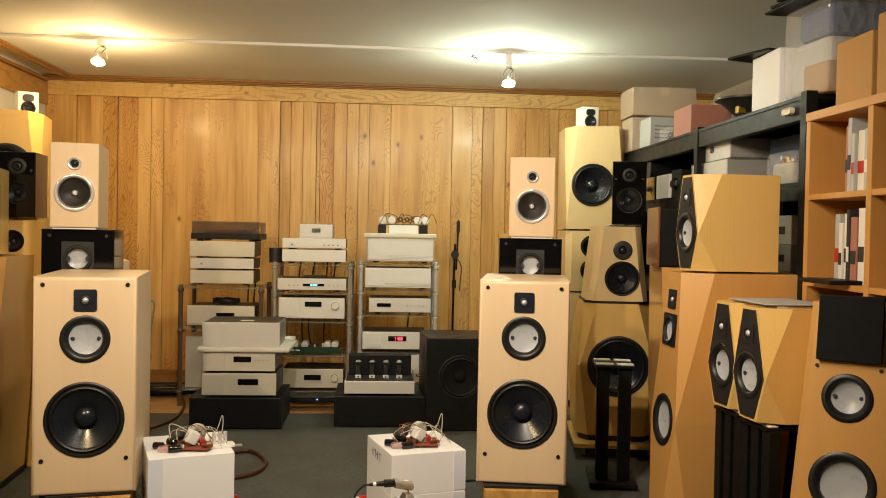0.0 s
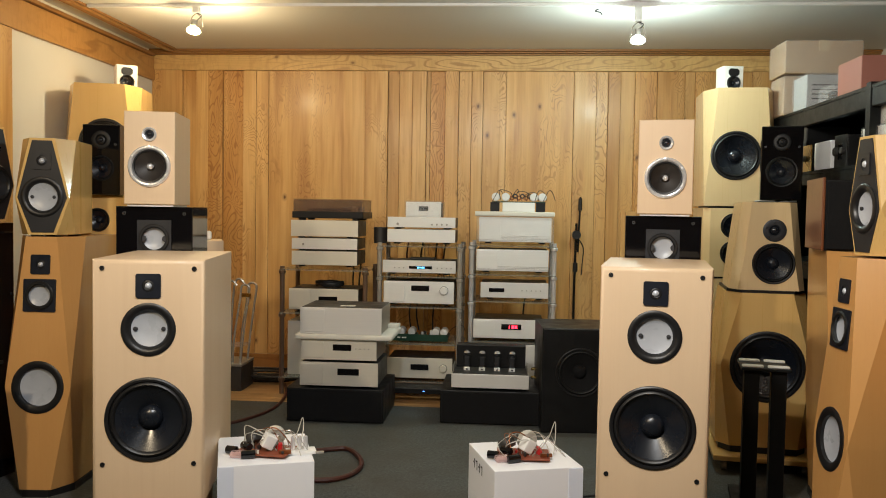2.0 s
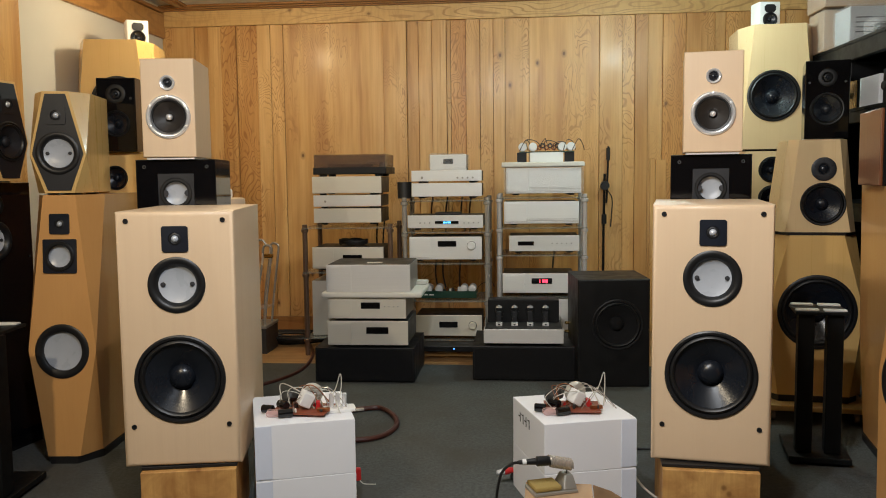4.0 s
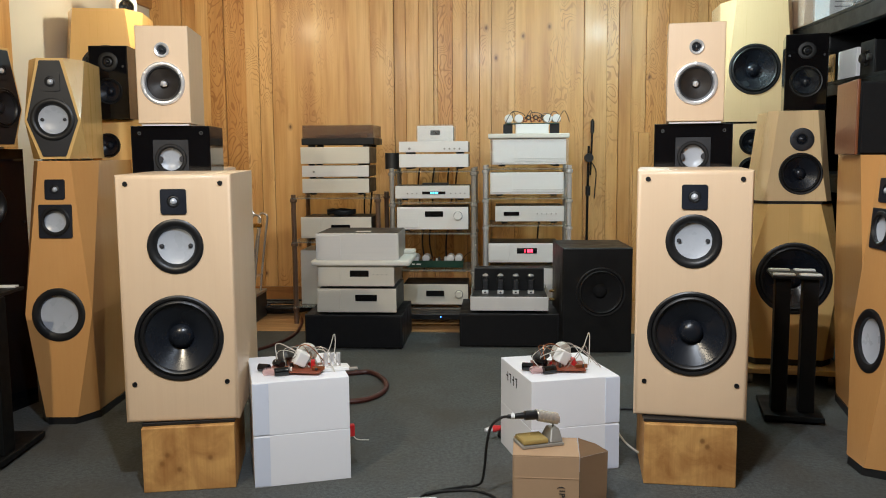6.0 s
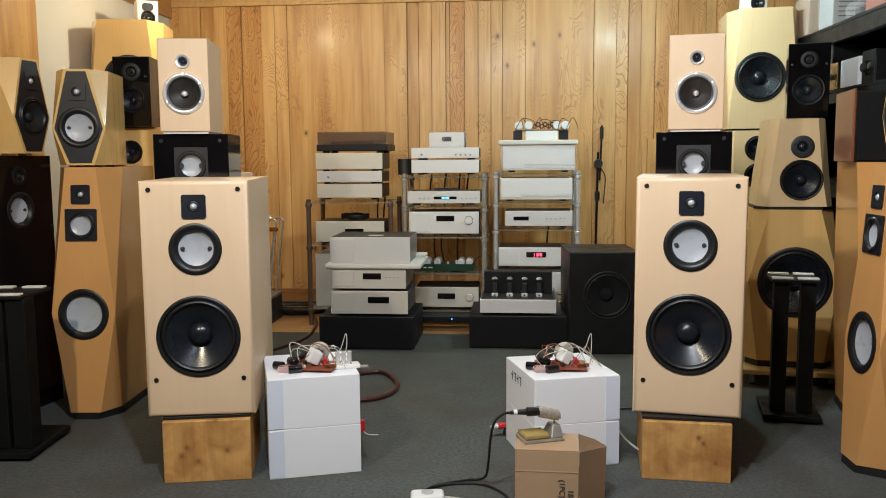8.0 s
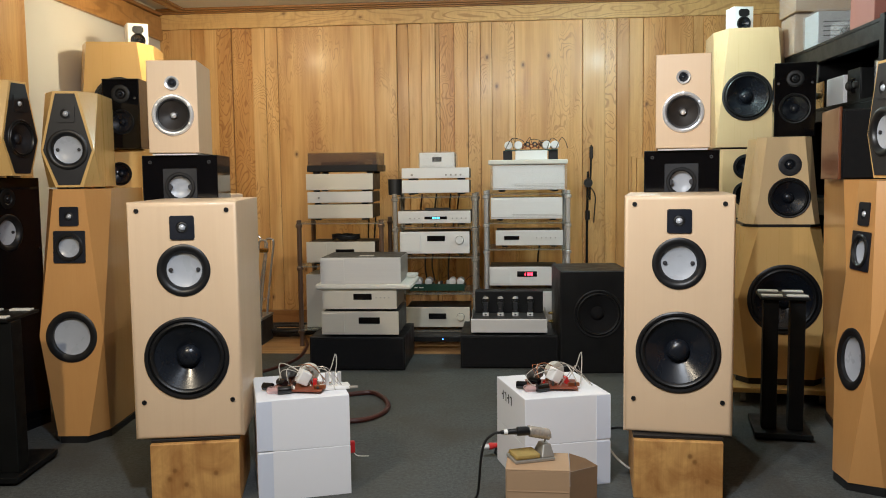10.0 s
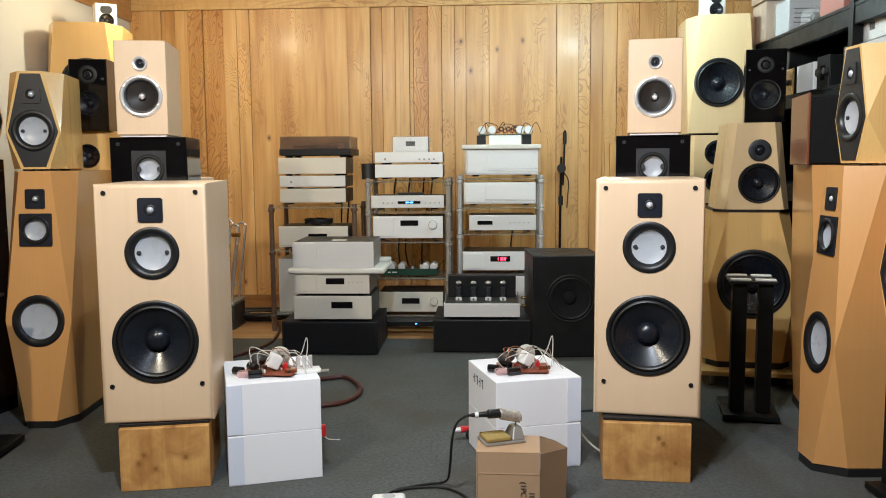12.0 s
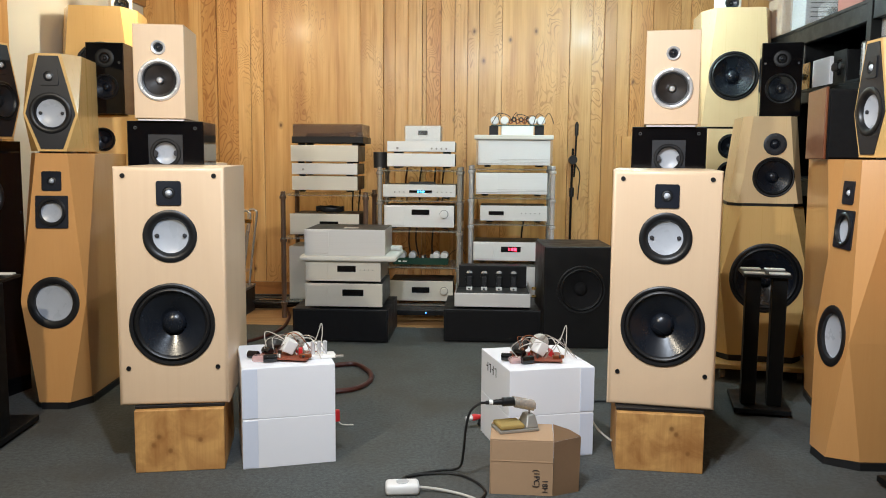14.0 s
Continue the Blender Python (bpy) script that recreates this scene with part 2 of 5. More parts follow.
M = {
    "pine": pine_wall("pine_board", (1.0, 1.0, 1.0), 0.52),
    "pine_figured": pine_wall("figured_pine_board", (0.90, 0.80, 0.68), 0.36),
    "pine_across": wood("pine_frieze", (0.78, 0.51, 0.195), (0.34, 0.145, 0.036), (1.6, 6.0, 8.0), 0.40, 0.6, 0.0, (1.8, 2.6, 0.030), 0.15, figure=150.0),
    "band": wood("stained_band", (0.50, 0.26, 0.080), (0.26, 0.11, 0.028), (7.0, 1.6, 9.0), 0.34, 0.7, 0.1, vary=0.05),
    "bronze": plain("bronze_post", (0.20, 0.125, 0.085), 0.32, metal=0.5, grain=60, vary=0.15),
    "trim": wood("stained_trim", (0.36, 0.17, 0.050), (0.19, 0.075, 0.020), (1.2, 9.0, 9.0), 0.30, 0.4, 0.3),
    "maple": wood("pale_maple", (0.78, 0.585, 0.385), (0.69, 0.485, 0.305), (5.0, 5.0, 0.4), 0.40, 0.16, 0.15, vary=0.03, contrast=0.5),
    "honey": wood("honey_maple", (0.73, 0.385, 0.13), (0.62, 0.29, 0.085), (6.0, 6.0, 0.5), 0.28, 0.15, 0.6, vary=0.06, contrast=0.5),
    "yellow": wood("lacquered_birch", (0.83, 0.545, 0.20), (0.72, 0.43, 0.135), (5.0, 5.0, 0.5), 0.25, 0.18, 0.5, vary=0.05, contrast=0.5),
    "birch_pale": wood("pale_birch", (0.83, 0.62, 0.34), (0.73, 0.51, 0.25), (5.0, 5.0, 0.5), 0.25, 0.16, 0.5, vary=0.04, contrast=0.5),
    "cherry": wood("cherry_wood", (0.22, 0.070, 0.025), (0.12, 0.032, 0.012), (9.0, 9.0, 0.6), 0.3, 0.3, 0.4),
    "plinth": wood("knotty_pine", (0.74, 0.42, 0.135), (0.34, 0.135, 0.030), (4.0, 4.0, 2.0), 0.5, 0.4, 0.05, (9.0, 8.0, 0.09), burl=0.75),
    "beech": wood("beech_shelf", (0.60, 0.30, 0.095), (0.48, 0.21, 0.055), (6.0, 6.0, 0.6), 0.45, 0.15, vary=0.03),
    "floorwood": wood("floor_board", (0.47, 0.27, 0.11), (0.27, 0.13, 0.045), (0.7, 9.0, 9.0), 0.4, 0.5, 0.2),
    "carpet": carpet_mat(),
    "plaster": plain("white_plaster", (0.66, 0.64, 0.59), 0.85, grain=60, vary=0.05),
    "ceiling": plain("ceiling_paint", (0.74, 0.73, 0.69), 0.8, grain=30, vary=0.05),
    "gloss": plain("black_lacquer", (0.005, 0.005, 0.006), 0.05, coat=0.0, grain=20, vary=0.2, relief=0.0),
    "satin": plain("black_ash_vinyl", (0.009, 0.009, 0.0095), 0.45, grain=140, vary=0.3, relief=0.3, spec=0.3),
    "metal_black": plain("black_powder_coat", (0.006, 0.0065, 0.0065), 0.5, grain=200, vary=0.2, relief=0.25, spec=0.25),
    "rubber": plain("black_rubber", (0.012, 0.012, 0.013), 0.40, grain=60, vary=0.2),
    "brown_cone": plain("brownish_paper_cone", (0.026, 0.021, 0.018), 0.42, grain=90, vary=0.3, relief=0.15),
    "poly": plain("black_cone", (0.013, 0.016, 0.023), 0.25, grain=90, vary=0.3, relief=0.15),
    "slate": plain("dark_grey_plate", (0.018, 0.019, 0.023), 0.45, grain=120, vary=0.15),
    "navy": plain("dark_blue_plate", (0.010, 0.013, 0.022), 0.38, grain=80, vary=0.15),
    "white_cone": plain("pale_woven_cone", (0.50, 0.53, 0.58), 0.30, grain=260, vary=0.16, relief=0.3),
    "dome": plain("silver_dome", (0.66, 0.70, 0.76), 0.25, metal=0.3, grain=60),
    "cloth": plain("black_grille_cloth", (0.013, 0.013, 0.014), 0.9, grain=400, vary=0.3, relief=0.5, spec=0.2),
    "chrome": plain("chrome", (0.95, 0.95, 0.96), 0.20, metal=0.6, grain=30, vary=0.04, relief=0.0),
    "steel": plain("rack_steel", (0.64, 0.60, 0.54), 0.22, metal=0.6, grain=60, vary=0.1),
    "alu": brushed("silver_faceplate", (0.80, 0.79, 0.76), 0.38),
    "alu_white": brushed("bright_faceplate", (0.88, 0.88, 0.86), 0.42),
    "alu_gold": brushed("champagne_faceplate", (0.76, 0.72, 0.62), 0.38),
    "casing": plain("grey_casing", (0.055, 0.053, 0.050), 0.45, metal=0.4, grain=160),
    "casing_light": plain("silver_casing", (0.40, 0.385, 0.35), 0.42, metal=0.5, grain=160),
    "window_dark": plain("display_window", (0.006, 0.006, 0.007), 0.12, grain=20, relief=0.0),
    "foam": plain("cream_foam", (0.80, 0.78, 0.70), 0.8, grain=240, vary=0.07, relief=0.4),
    "white": plain("white_plastic", (0.82, 0.82, 0.80), 0.35, grain=50, vary=0.04),
    "white_box": plain("white_board", (0.86, 0.87, 0.91), 0.55, grain=14, vary=0.06, relief=0.12),
    "white_fold": plain("bluish_white_board", (0.70, 0.75, 0.87), 0.5, grain=14, vary=0.05, relief=0.1),
    "card": plain("cardboard", (0.47, 0.31, 0.18), 0.75, grain=70, vary=0.14, relief=0.2),
    "card_orange": plain("kraft_board", (0.50, 0.27, 0.10), 0.7, grain=70, vary=0.12),
    "card_red": plain("red_board", (0.46, 0.19, 0.145), 0.6, grain=40, vary=0.15),
    "card_in": plain("cardboard_inside", (0.34, 0.21, 0.11), 0.8, grain=70),
    "tape": plain("packing_tape", (0.55, 0.41, 0.25), 0.2, grain=20, vary=0.05),
    "paper": plain("paper", (0.78, 0.75, 0.68), 0.6, grain=30, vary=0.08),
    "ink": plain("ink", (0.03, 0.03, 0.035), 0.6, relief=0.0),
    "blue_board": plain("blue_board", (0.06, 0.10, 0.22), 0.5, grain=20),
    "grey_box": plain("grey_carton", (0.46, 0.47, 0.48), 0.55, grain=30, vary=0.08),
    "pcb_red": plain("copper_board", (0.30, 0.075, 0.035), 0.45, grain=90, vary=0.35),
    "pcb_green": plain("green_board", (0.010, 0.055, 0.032), 0.35, grain=120, vary=0.3),
    "red": plain("red_plastic", (0.55, 0.02, 0.02), 0.35),
    "brown_hose": plain("brown_cable", (0.085, 0.022, 0.015), 0.45, grain=200, vary=0.3),
    "cable": plain("black_cable", (0.010, 0.010, 0.010), 0.45),
    "grey_cable": plain("pale_cable", (0.55, 0.53, 0.47), 0.4),
    "brass": plain("brass", (0.60, 0.40, 0.14), 0.25, metal=1.0),
    "copper": plain("wound_copper", (0.30, 0.10, 0.035), 0.35, metal=0.7),
    "sponge": plain("yellow_sponge", (0.42, 0.30, 0.09), 0.9, grain=200, vary=0.3),
    "smoke": glassy("smoked_acrylic", (0.16, 0.10, 0.08), 0.05, 0.42),
    "glass": glassy("clear_glass", (0.95, 0.97, 1.0), 0.02, 0.16),
    "shelf_glass": glassy("glass_shelf", (0.30, 0.33, 0.30), 0.05, 0.5),
    "film": crumpled("cling_film", (0.9, 0.9, 0.9), 0.17),
    "pink_film": crumpled("pinkish_film", (0.9, 0.62, 0.60), 0.45),
    "bulb": glassy("valve_glass", (0.04, 0.045, 0.05), 0.0, 0.20),
    "lamp_on": glow("lamp_face_warm", (1.0, 0.86, 0.55), 30.0),
    "lamp_on_cool": glow("lamp_face_cool", (0.92, 0.97, 1.0), 30.0),
    "led_red": glow("red_digits", (1.0, 0.03, 0.06), 5.0),
    "led_blue": glow("blue_digits", (0.10, 0.55, 1.0), 3.5),
    "led_spot": glow("blue_led", (0.05, 0.2, 1.0), 8.0),
    "tubeglow": glow("heater_glow", (1.0, 0.35, 0.08), 0.6),
}

# ---- mesh helpers ----


def part(name, bm, mat, parent=None, label="", smooth=False, m=None):
    me = bpy.data.meshes.new(name)
    bmesh.ops.recalc_face_normals(bm, faces=bm.faces)
    bm.to_mesh(me)
    bm.free()
    me.materials.append(M[mat])
    if smooth:
        me.polygons.foreach_set("use_smooth", [True] * len(me.polygons))
        me.set_sharp_from_angle(angle=radians(38))
    ob = new(name, me)
    ob.parent = parent
    if m is not None:
        ob.matrix_basis = m
    return tagged(ob, label)


def thing(name, x, y, z, yaw, label, category, group="", kind=""):
    ob = new(name)
    ob.matrix_basis = pose(x, y, z, 0, 0, yaw)
    return tagged(ob, label, category, group, kind)


def box(x0, x1, y0, y1, z0, z1, bevel=0.0, seg=2, bm=None):
    b = bm or bmesh.new()
    made = bmesh.ops.create_cube(b, size=1.0)["verts"]
    for v in made:
        v.co = ((x0 + x1) / 2 + v.co.x * (x1 - x0), (y0 + y1) / 2 + v.co.y * (y1 - y0), (z0 + z1) / 2 + v.co.z * (z1 - z0))
    if bevel:
        edges = {e for v in made for e in v.link_edges}
        bmesh.ops.bevel(b, geom=list(edges), offset=bevel, segments=seg, affect="EDGES", profile=0.5)
    return b


def lathe(profile, m=None, seg=40, bm=None, close=False):
    """Turns (radius, depth) pairs about the y axis."""
    b = bm or bmesh.new()
    m = m or Matrix()
    rings = []
    for r, d in profile:
        if r < 1e-6:
            rings.append([b.verts.new(m @ Vector((0, d, 0)))])
        else:
            rings.append([b.verts.new(m @ Vector((r * math.cos(a), d, r * math.sin(a)))) for a in (math.tau * k / seg for k in range(seg))])
    for p, q in zip(rings, rings[1:]):
        for k in range(seg):
            j = (k + 1) % seg
            if len(p) == 1 and len(q) == 1:
                continue
            if len(p) == 1:
                b.faces.new((p[0], q[k], q[j]))
            elif len(q) == 1:
                b.faces.new((p[k], p[j], q[0]))
            else:
                b.faces.new((p[k], p[j], q[j], q[k]))
    return b


UP = pose(0, 0, 0, 90)  # turns the lathe's depth axis to z


def post(x, y, z0, z1, r, bm=None, seg=20, cap=0.003):
    """An upright round post."""
    prof = [(0, z0), (r - cap, z0), (r, z0 + cap), (r, z1 - cap), (r - cap, z1), (0, z1)]
    return lathe(prof, Matrix.Translation((x, y, 0)) @ UP, seg, bm)


def tube(points, r, bm=None, seg=8, steps=10):
    """A round cable along a smooth line through the points."""
    b = bm or bmesh.new()
    pts = [Vector(p) for p in points]
    line = []
    for i in range(len(pts) - 1):
        p0, p1, p2, p3 = pts[max(i - 1, 0)], pts[i], pts[i + 1], pts[min(i + 2, len(pts) - 1)]
        for k in range(steps):
            t = k / steps
            line.append(0.5 * (2 * p1 + (p2 - p0) * t + (2 * p0 - 5 * p1 + 4 * p2 - p3) * t * t + (3 * p1 - p0 - 3 * p2 + p3) * t**3))
    line.append(pts[-1])
    rings = []
    side = None
    for i, p in enumerate(line):
        d = (line[min(i + 1, len(line) - 1)] - line[max(i - 1, 0)]).normalized()
        if side is None:
            side = d.orthogonal().normalized()
        side = (side - d * side.dot(d)).normalized()
        other = d.cross(side)
        rings.append([b.verts.new(p + r * (math.cos(a) * side + math.sin(a) * other)) for a in (math.tau * k / seg for k in range(seg))])
    for p, q in zip(rings, rings[1:]):
        for k in range(seg):
            b.faces.new((p[k], p[(k + 1) % seg], q[(k + 1) % seg], q[k]))
    b.faces.new(rings[0][::-1])
    b.faces.new(rings[-1])
    return b


def ring(b, cx, cz, r, y, seg=40):
    return [b.verts.new((cx + r * math.cos(a), y, cz + r * math.sin(a))) for a in (math.tau * k / seg for k in range(seg))]


def filled(b, loop, holes, y, depth=0.012):
    """A flat front with round holes, each with a short bore."""
    edges = []
    n = len(loop)
    for i in range(n):
        e = b.edges.get((loop[i], loop[(i + 1) % n])) or b.edges.new((loop[i], loop[(i + 1) % n]))
        edges.append(e)
    for cx, cz, r in holes:
        outer = ring(b, cx, cz, r, y)
        inner = ring(b, cx, cz, r, y + depth)
        k = len(outer)
        for i in range(k):
            edges.append(b.edges.new((outer[i], outer[(i + 1) % k])))
            b.faces.new((outer[i], outer[(i + 1) % k], inner[(i + 1) % k], inner[i]))
    bmesh.ops.triangle_fill(b, edges=edges, use_beauty=True, use_dissolve=False)


def cabinet(w, h, d, holes=(), z0=0.0, round_=0.006, steps=3):
    """A box with rounded front edges and real driver holes; front at y = 0."""
    b = bmesh.new()
    loops = []
    for k in range(steps + 1):
        a = math.pi / 2 * k / steps
        ins, y = round_ * (1 - math.sin(a)), round_ * (1 - math.cos(a))
        x, lo, hi = w / 2 - ins, z0 + ins, z0 + h - ins
        loops.append([b.verts.new(c) for c in ((-x, y, lo), (x, y, lo), (x, y, hi), (-x, y, hi))])
    x = w / 2
    loops.append([b.verts.new(c) for c in ((-x, d, z0), (x, d, z0), (x, d, z0 + h), (-x, d, z0 + h))])
    for p, q in zip(loops, loops[1:]):
        for i in range(4):
            b.faces.new((p[i], p[(i + 1) % 4], q[(i + 1) % 4], q[i]))
    b.faces.new(loops[-1])
    filled(b, loops[0], holes, 0.0)
    return b


def faceted(rows, d, holes=()):
    """A cabinet whose front edges are planed off: rows of (z, front half width, outer half width, depth of the facet), bottom to top."""
    b = bmesh.new()
    L, R, LO, RO, LB, RB = [], [], [], [], [], []
    for z, a, o, c in rows:
        L.append(b.verts.new((-a, 0, z)))
        R.append(b.verts.new((a, 0, z)))
        flat = abs(a - o) < 1e-5 and c < 1e-5
        LO.append(L[-1] if flat else b.verts.new((-o, c, z)))
        RO.append(R[-1] if flat else b.verts.new((o, c, z)))
        LB.append(b.verts.new((-o, d, z)))
        RB.append(b.verts.new((o, d, z)))

    def face(*vs):
        seen = []
        for v in vs:
            if v not in seen:
                seen.append(v)
        if len(seen) > 2:
            b.faces.new(seen)

    for i in range(len(rows) - 1):
        face(L[i], L[i + 1], LO[i + 1], LO[i])
        face(R[i], RO[i], RO[i + 1], R[i + 1])
        face(LO[i], LO[i + 1], LB[i + 1], LB[i])
        face(RO[i], RB[i], RB[i + 1], RO[i + 1])
        face(LB[i], LB[i + 1], RB[i + 1], RB[i])
    for i in (0, -1):
        face(L[i], LO[i], LB[i], RB[i], RO[i], R[i])
    filled(b, L + R[::-1], holes, 0.0)
    return b


def plate(outline, hole, y0, y1):
    """A flat plate in front of a baffle: an outline of (x, z), one round hole or none, from depth y0 (front) to y1."""
    b = bmesh.new()
    f = [b.verts.new((x, y0, z)) for x, z in outline]
    g = [b.verts.new((x, y1, z)) for x, z in outline]
    for i in range(len(f)):
        j = (i + 1) % len(f)
        b.faces.new((f[i], f[j], g[j], g[i]))
    if hole:
        filled(b, f, [hole], y0, y1 - y0 + 0.004)
    else:
        b.faces.new(f)
    return b


def rect(cx, cz, w, h, cut=0.0):
    x, z, c = w / 2, h / 2, cut
    if not c:
        return [(cx - x, cz - z), (cx + x, cz - z), (cx + x, cz + z), (cx - x, cz + z)]
    return [(cx - x + c, cz - z), (cx + x - c, cz - z), (cx + x, cz - z + c), (cx + x, cz + z - c), (cx + x - c, cz + z), (cx - x + c, cz + z), (cx - x, cz + z - c), (cx - x, cz - z + c)]


def at(cx, cz, y=0.0):
    return Matrix.Translation((cx, y, cz))


def woofer(p, cx, cz, R, name="woofer", cone="poly", y=0.0, cap="dome", rim="rubber", shallow=1.0):
    """A cone driver: proud rim, half-roll surround, cone and dust cap."""
    s = shallow
    w = part(name, lathe([(R * 1.03, 0.006), (R * 1.02, -0.004), (R * 0.985, -0.007), (R * 0.93, -0.006), (R * 0.915, 0.001)], at(cx, cz, y), 48), rim, p, smooth=True)
    part("surround", lathe([(R * 0.915, 0.001), (R * 0.89, -0.005), (R * 0.85, -0.008), (R * 0.81, -0.005), (R * 0.785, 0.002)], at(cx, cz, y), 48), "rubber", w, smooth=True)
    part("cone", lathe([(R * 0.785, 0.002), (R * 0.60, 0.002 + R * 0.095), (R * 0.40, 0.002 + R * 0.20), (R * 0.2, 0.002 + R * 0.31)], at(cx, cz, y), 48), cone, w, smooth=True)
    if cap == "dome":
        part("dust_cap", lathe([(R * 0.29, R * 0.26), (R * 0.27, R * 0.19), (R * 0.2, R * 0.12), (R * 0.1, R * 0.08), (0, R * 0.07)], at(cx, cz, y), 32), cone, w, smooth=True)
    elif cap == "phase":
        part("phase_plug", lathe([(R * 0.16, 0.034 * s + R * 0.2), (R * 0.15, 0.012 * s), (R * 0.08, 0.002), (0, -0.002)], at(cx, cz, y), 24), "chrome", w, smooth=True)
    return w


def pale_driver(p, cx, cz, R, y=0.0, studs=True, rc=0.66, name="midrange"):
    """A midrange with a wide rubber ring and a shallow pale cone, with two dark vents."""
    w = part(name, lathe([(R * 1.02, 0.006), (R * 1.01, -0.003), (R * 0.95, -0.006), (R * 0.84, -0.006), (R * 0.74, 0.000), (R * (rc + 0.01), 0.012)], at(cx, cz, y), 48), "rubber", p, smooth=True)
    part("cone", lathe([(R * (rc + 0.01), 0.012), (R * rc * 0.7, 0.019), (R * rc * 0.35, 0.022), (0, 0.023)], at(cx, cz, y), 48), "white_cone", w, "pale woven cone", smooth=True)
    if studs:
        for sx in (-1, 1):
            part("vent", lathe([(R * 0.085, 0.020), (R * 0.085, 0.013), (0, 0.012)], at(cx + sx * R * 0.52, cz, y), 16), "ink", w)
    return w


def tweeter(p, cx, cz, size, mat="navy", y=0.0, r=0.015, round_=False, dome="dome"):
    """A dome tweeter on a square or round plate."""
    if round_:
        t = part("tweeter", lathe([(size / 2, 0.004), (size / 2, -0.004), (size / 2 - 0.004, -0.006), (r * 2.0, -0.005), (r * 1.3, 0.004), (r, 0.006)], at(cx, cz, y), 36), mat, p, smooth=True)
    else:
        t = part("tweeter", plate(rect(cx, cz, size, size, 0.005), (cx, cz, r * 1.35), y - 0.005, y + 0.002), mat, p)
    part("surround", lathe([(r * 1.4, -0.0012), (r * 1.15, -0.003), (r * 0.95, -0.0035), (r * 0.74, -0.0015)], at(cx, cz, y), 24), "rubber", t, smooth=True)
    part("dome", lathe([(r * 0.76, -0.0012), (r * 0.70, -0.0035), (r * 0.5, -0.007), (r * 0.25, -0.009), (0, -0.0095)], at(cx, cz, y), 24), dome, t, "small tweeter dome", smooth=True)
    return t


def bolt(p, cx, cz, y=0.0, r=0.008):
    part("grille_socket", lathe([(r, 0.002), (r, -0.003), (r * 0.6, -0.003), (r * 0.55, -0.001), (0, -0.001)], at(cx, cz, y), 16), "rubber", p, smooth=True)

# ---- structure ----
X0, X1, Y0, Y1, TOP = -2.70, 2.72, -2.55, 6.90, 2.43


def setting(name, bm, mat, label="", smooth=False):
    return tagged(part(name, bm, mat, None, label, smooth), kind="structure")


setting("floor", box(X0 - 0.2, X1 + 0.2, Y0 - 0.2, 5.70, -0.12, 0.0), "carpet", "worn dark grey carpet on the shop floor")
back_floor = setting("floor_boards", box(X0 - 0.2, X1 + 0.2, 5.704, Y1 + 0.2, -0.12, -0.012), "casing", "strip of bare wooden floor boards along the panelled wall")
ceiling = setting("ceiling", box(X0 - 0.2, X1 + 0.2, Y0 - 0.2, Y1 + 0.2, TOP, TOP + 0.15), "ceiling", "low off-white painted ceiling")
wall_back = setting("wall_north", box(X0 - 0.2, X1 + 0.2, Y1 + 0.012, Y1 + 0.2, -0.1, TOP + 0.05), "trim", "end wall clad with upright knotty pine boards")
setting("wall_west", box(X0 - 0.2, X0, Y0 - 0.2, Y1 + 0.012, -0.1, TOP + 0.05), "plaster", "white plastered side wall")
setting("wall_east", box(X1, X1 + 0.2, Y0 - 0.2, Y1 + 0.012, -0.1, TOP + 0.05), "plaster", "white plastered side wall behind the shelving")
# unseen wall behind the camera, added to keep bright reflections off the gloss
setting("wall_south", box(X0, X1, Y0 - 0.2, Y0, -0.1, TOP + 0.05), "trim", "unseen dark wall added to close the near end of the shop")

# trim of the end wall: a board frieze, and a stepped moulding under the ceiling
frieze = setting("frieze_board", box(X0 + 0.002, X1 - 0.002, 6.862, 6.911, 2.275, 2.388, 0.002), "pine_across", "broad flat frieze board of grained pine")
for n, (y, z0, z1) in enumerate(((6.850, 2.389, 2.400), (6.836, 2.401, 2.412), (6.820, 2.413, 2.4295))):
    setting("cornice", box(X0 + 0.002, X1 - 0.002, y, 6.911, z0, z1, 0.003), "trim", "stepped stained moulding under the ceiling")
west_band = setting("west_band", box(X0 + 0.001, X0 + 0.028, Y0 + 0.01, 6.877, 2.195, 2.368, 0.002), "band", "broad stained band along the top of the white wall")
setting("west_cove", box(X0 + 0.001, X0 + 0.05, Y0 + 0.01, 6.826, 2.372, 2.396, 0.004), "trim", "stained rail above the pine band")
setting("west_cornice", box(X0 + 0.15, X0 + 0.20, Y0 + 0.01, 6.826, 2.404, 2.4295, 0.006), "trim", "stained moulding along the ceiling edge")
setting("west_cornice", box(X0 + 0.20, X0 + 0.225, Y0 + 0.01, 6.826, 2.416, 2.4295, 0.004), "trim", "stained moulding along the ceiling edge")
setting("west_panel", box(X0 + 0.001, X0 + 0.03, 3.2, 5.0, 0.0, 2.19, 0.002), "pine", "pine boarding on the lower side wall")
setting("baseboard", box(X0 + 0.002, X1 - 0.002, 6.845, 6.868, -0.012, 0.10, 0.003), "trim", "dark stained skirting board")

# ---- things: the two large speakers in front ----


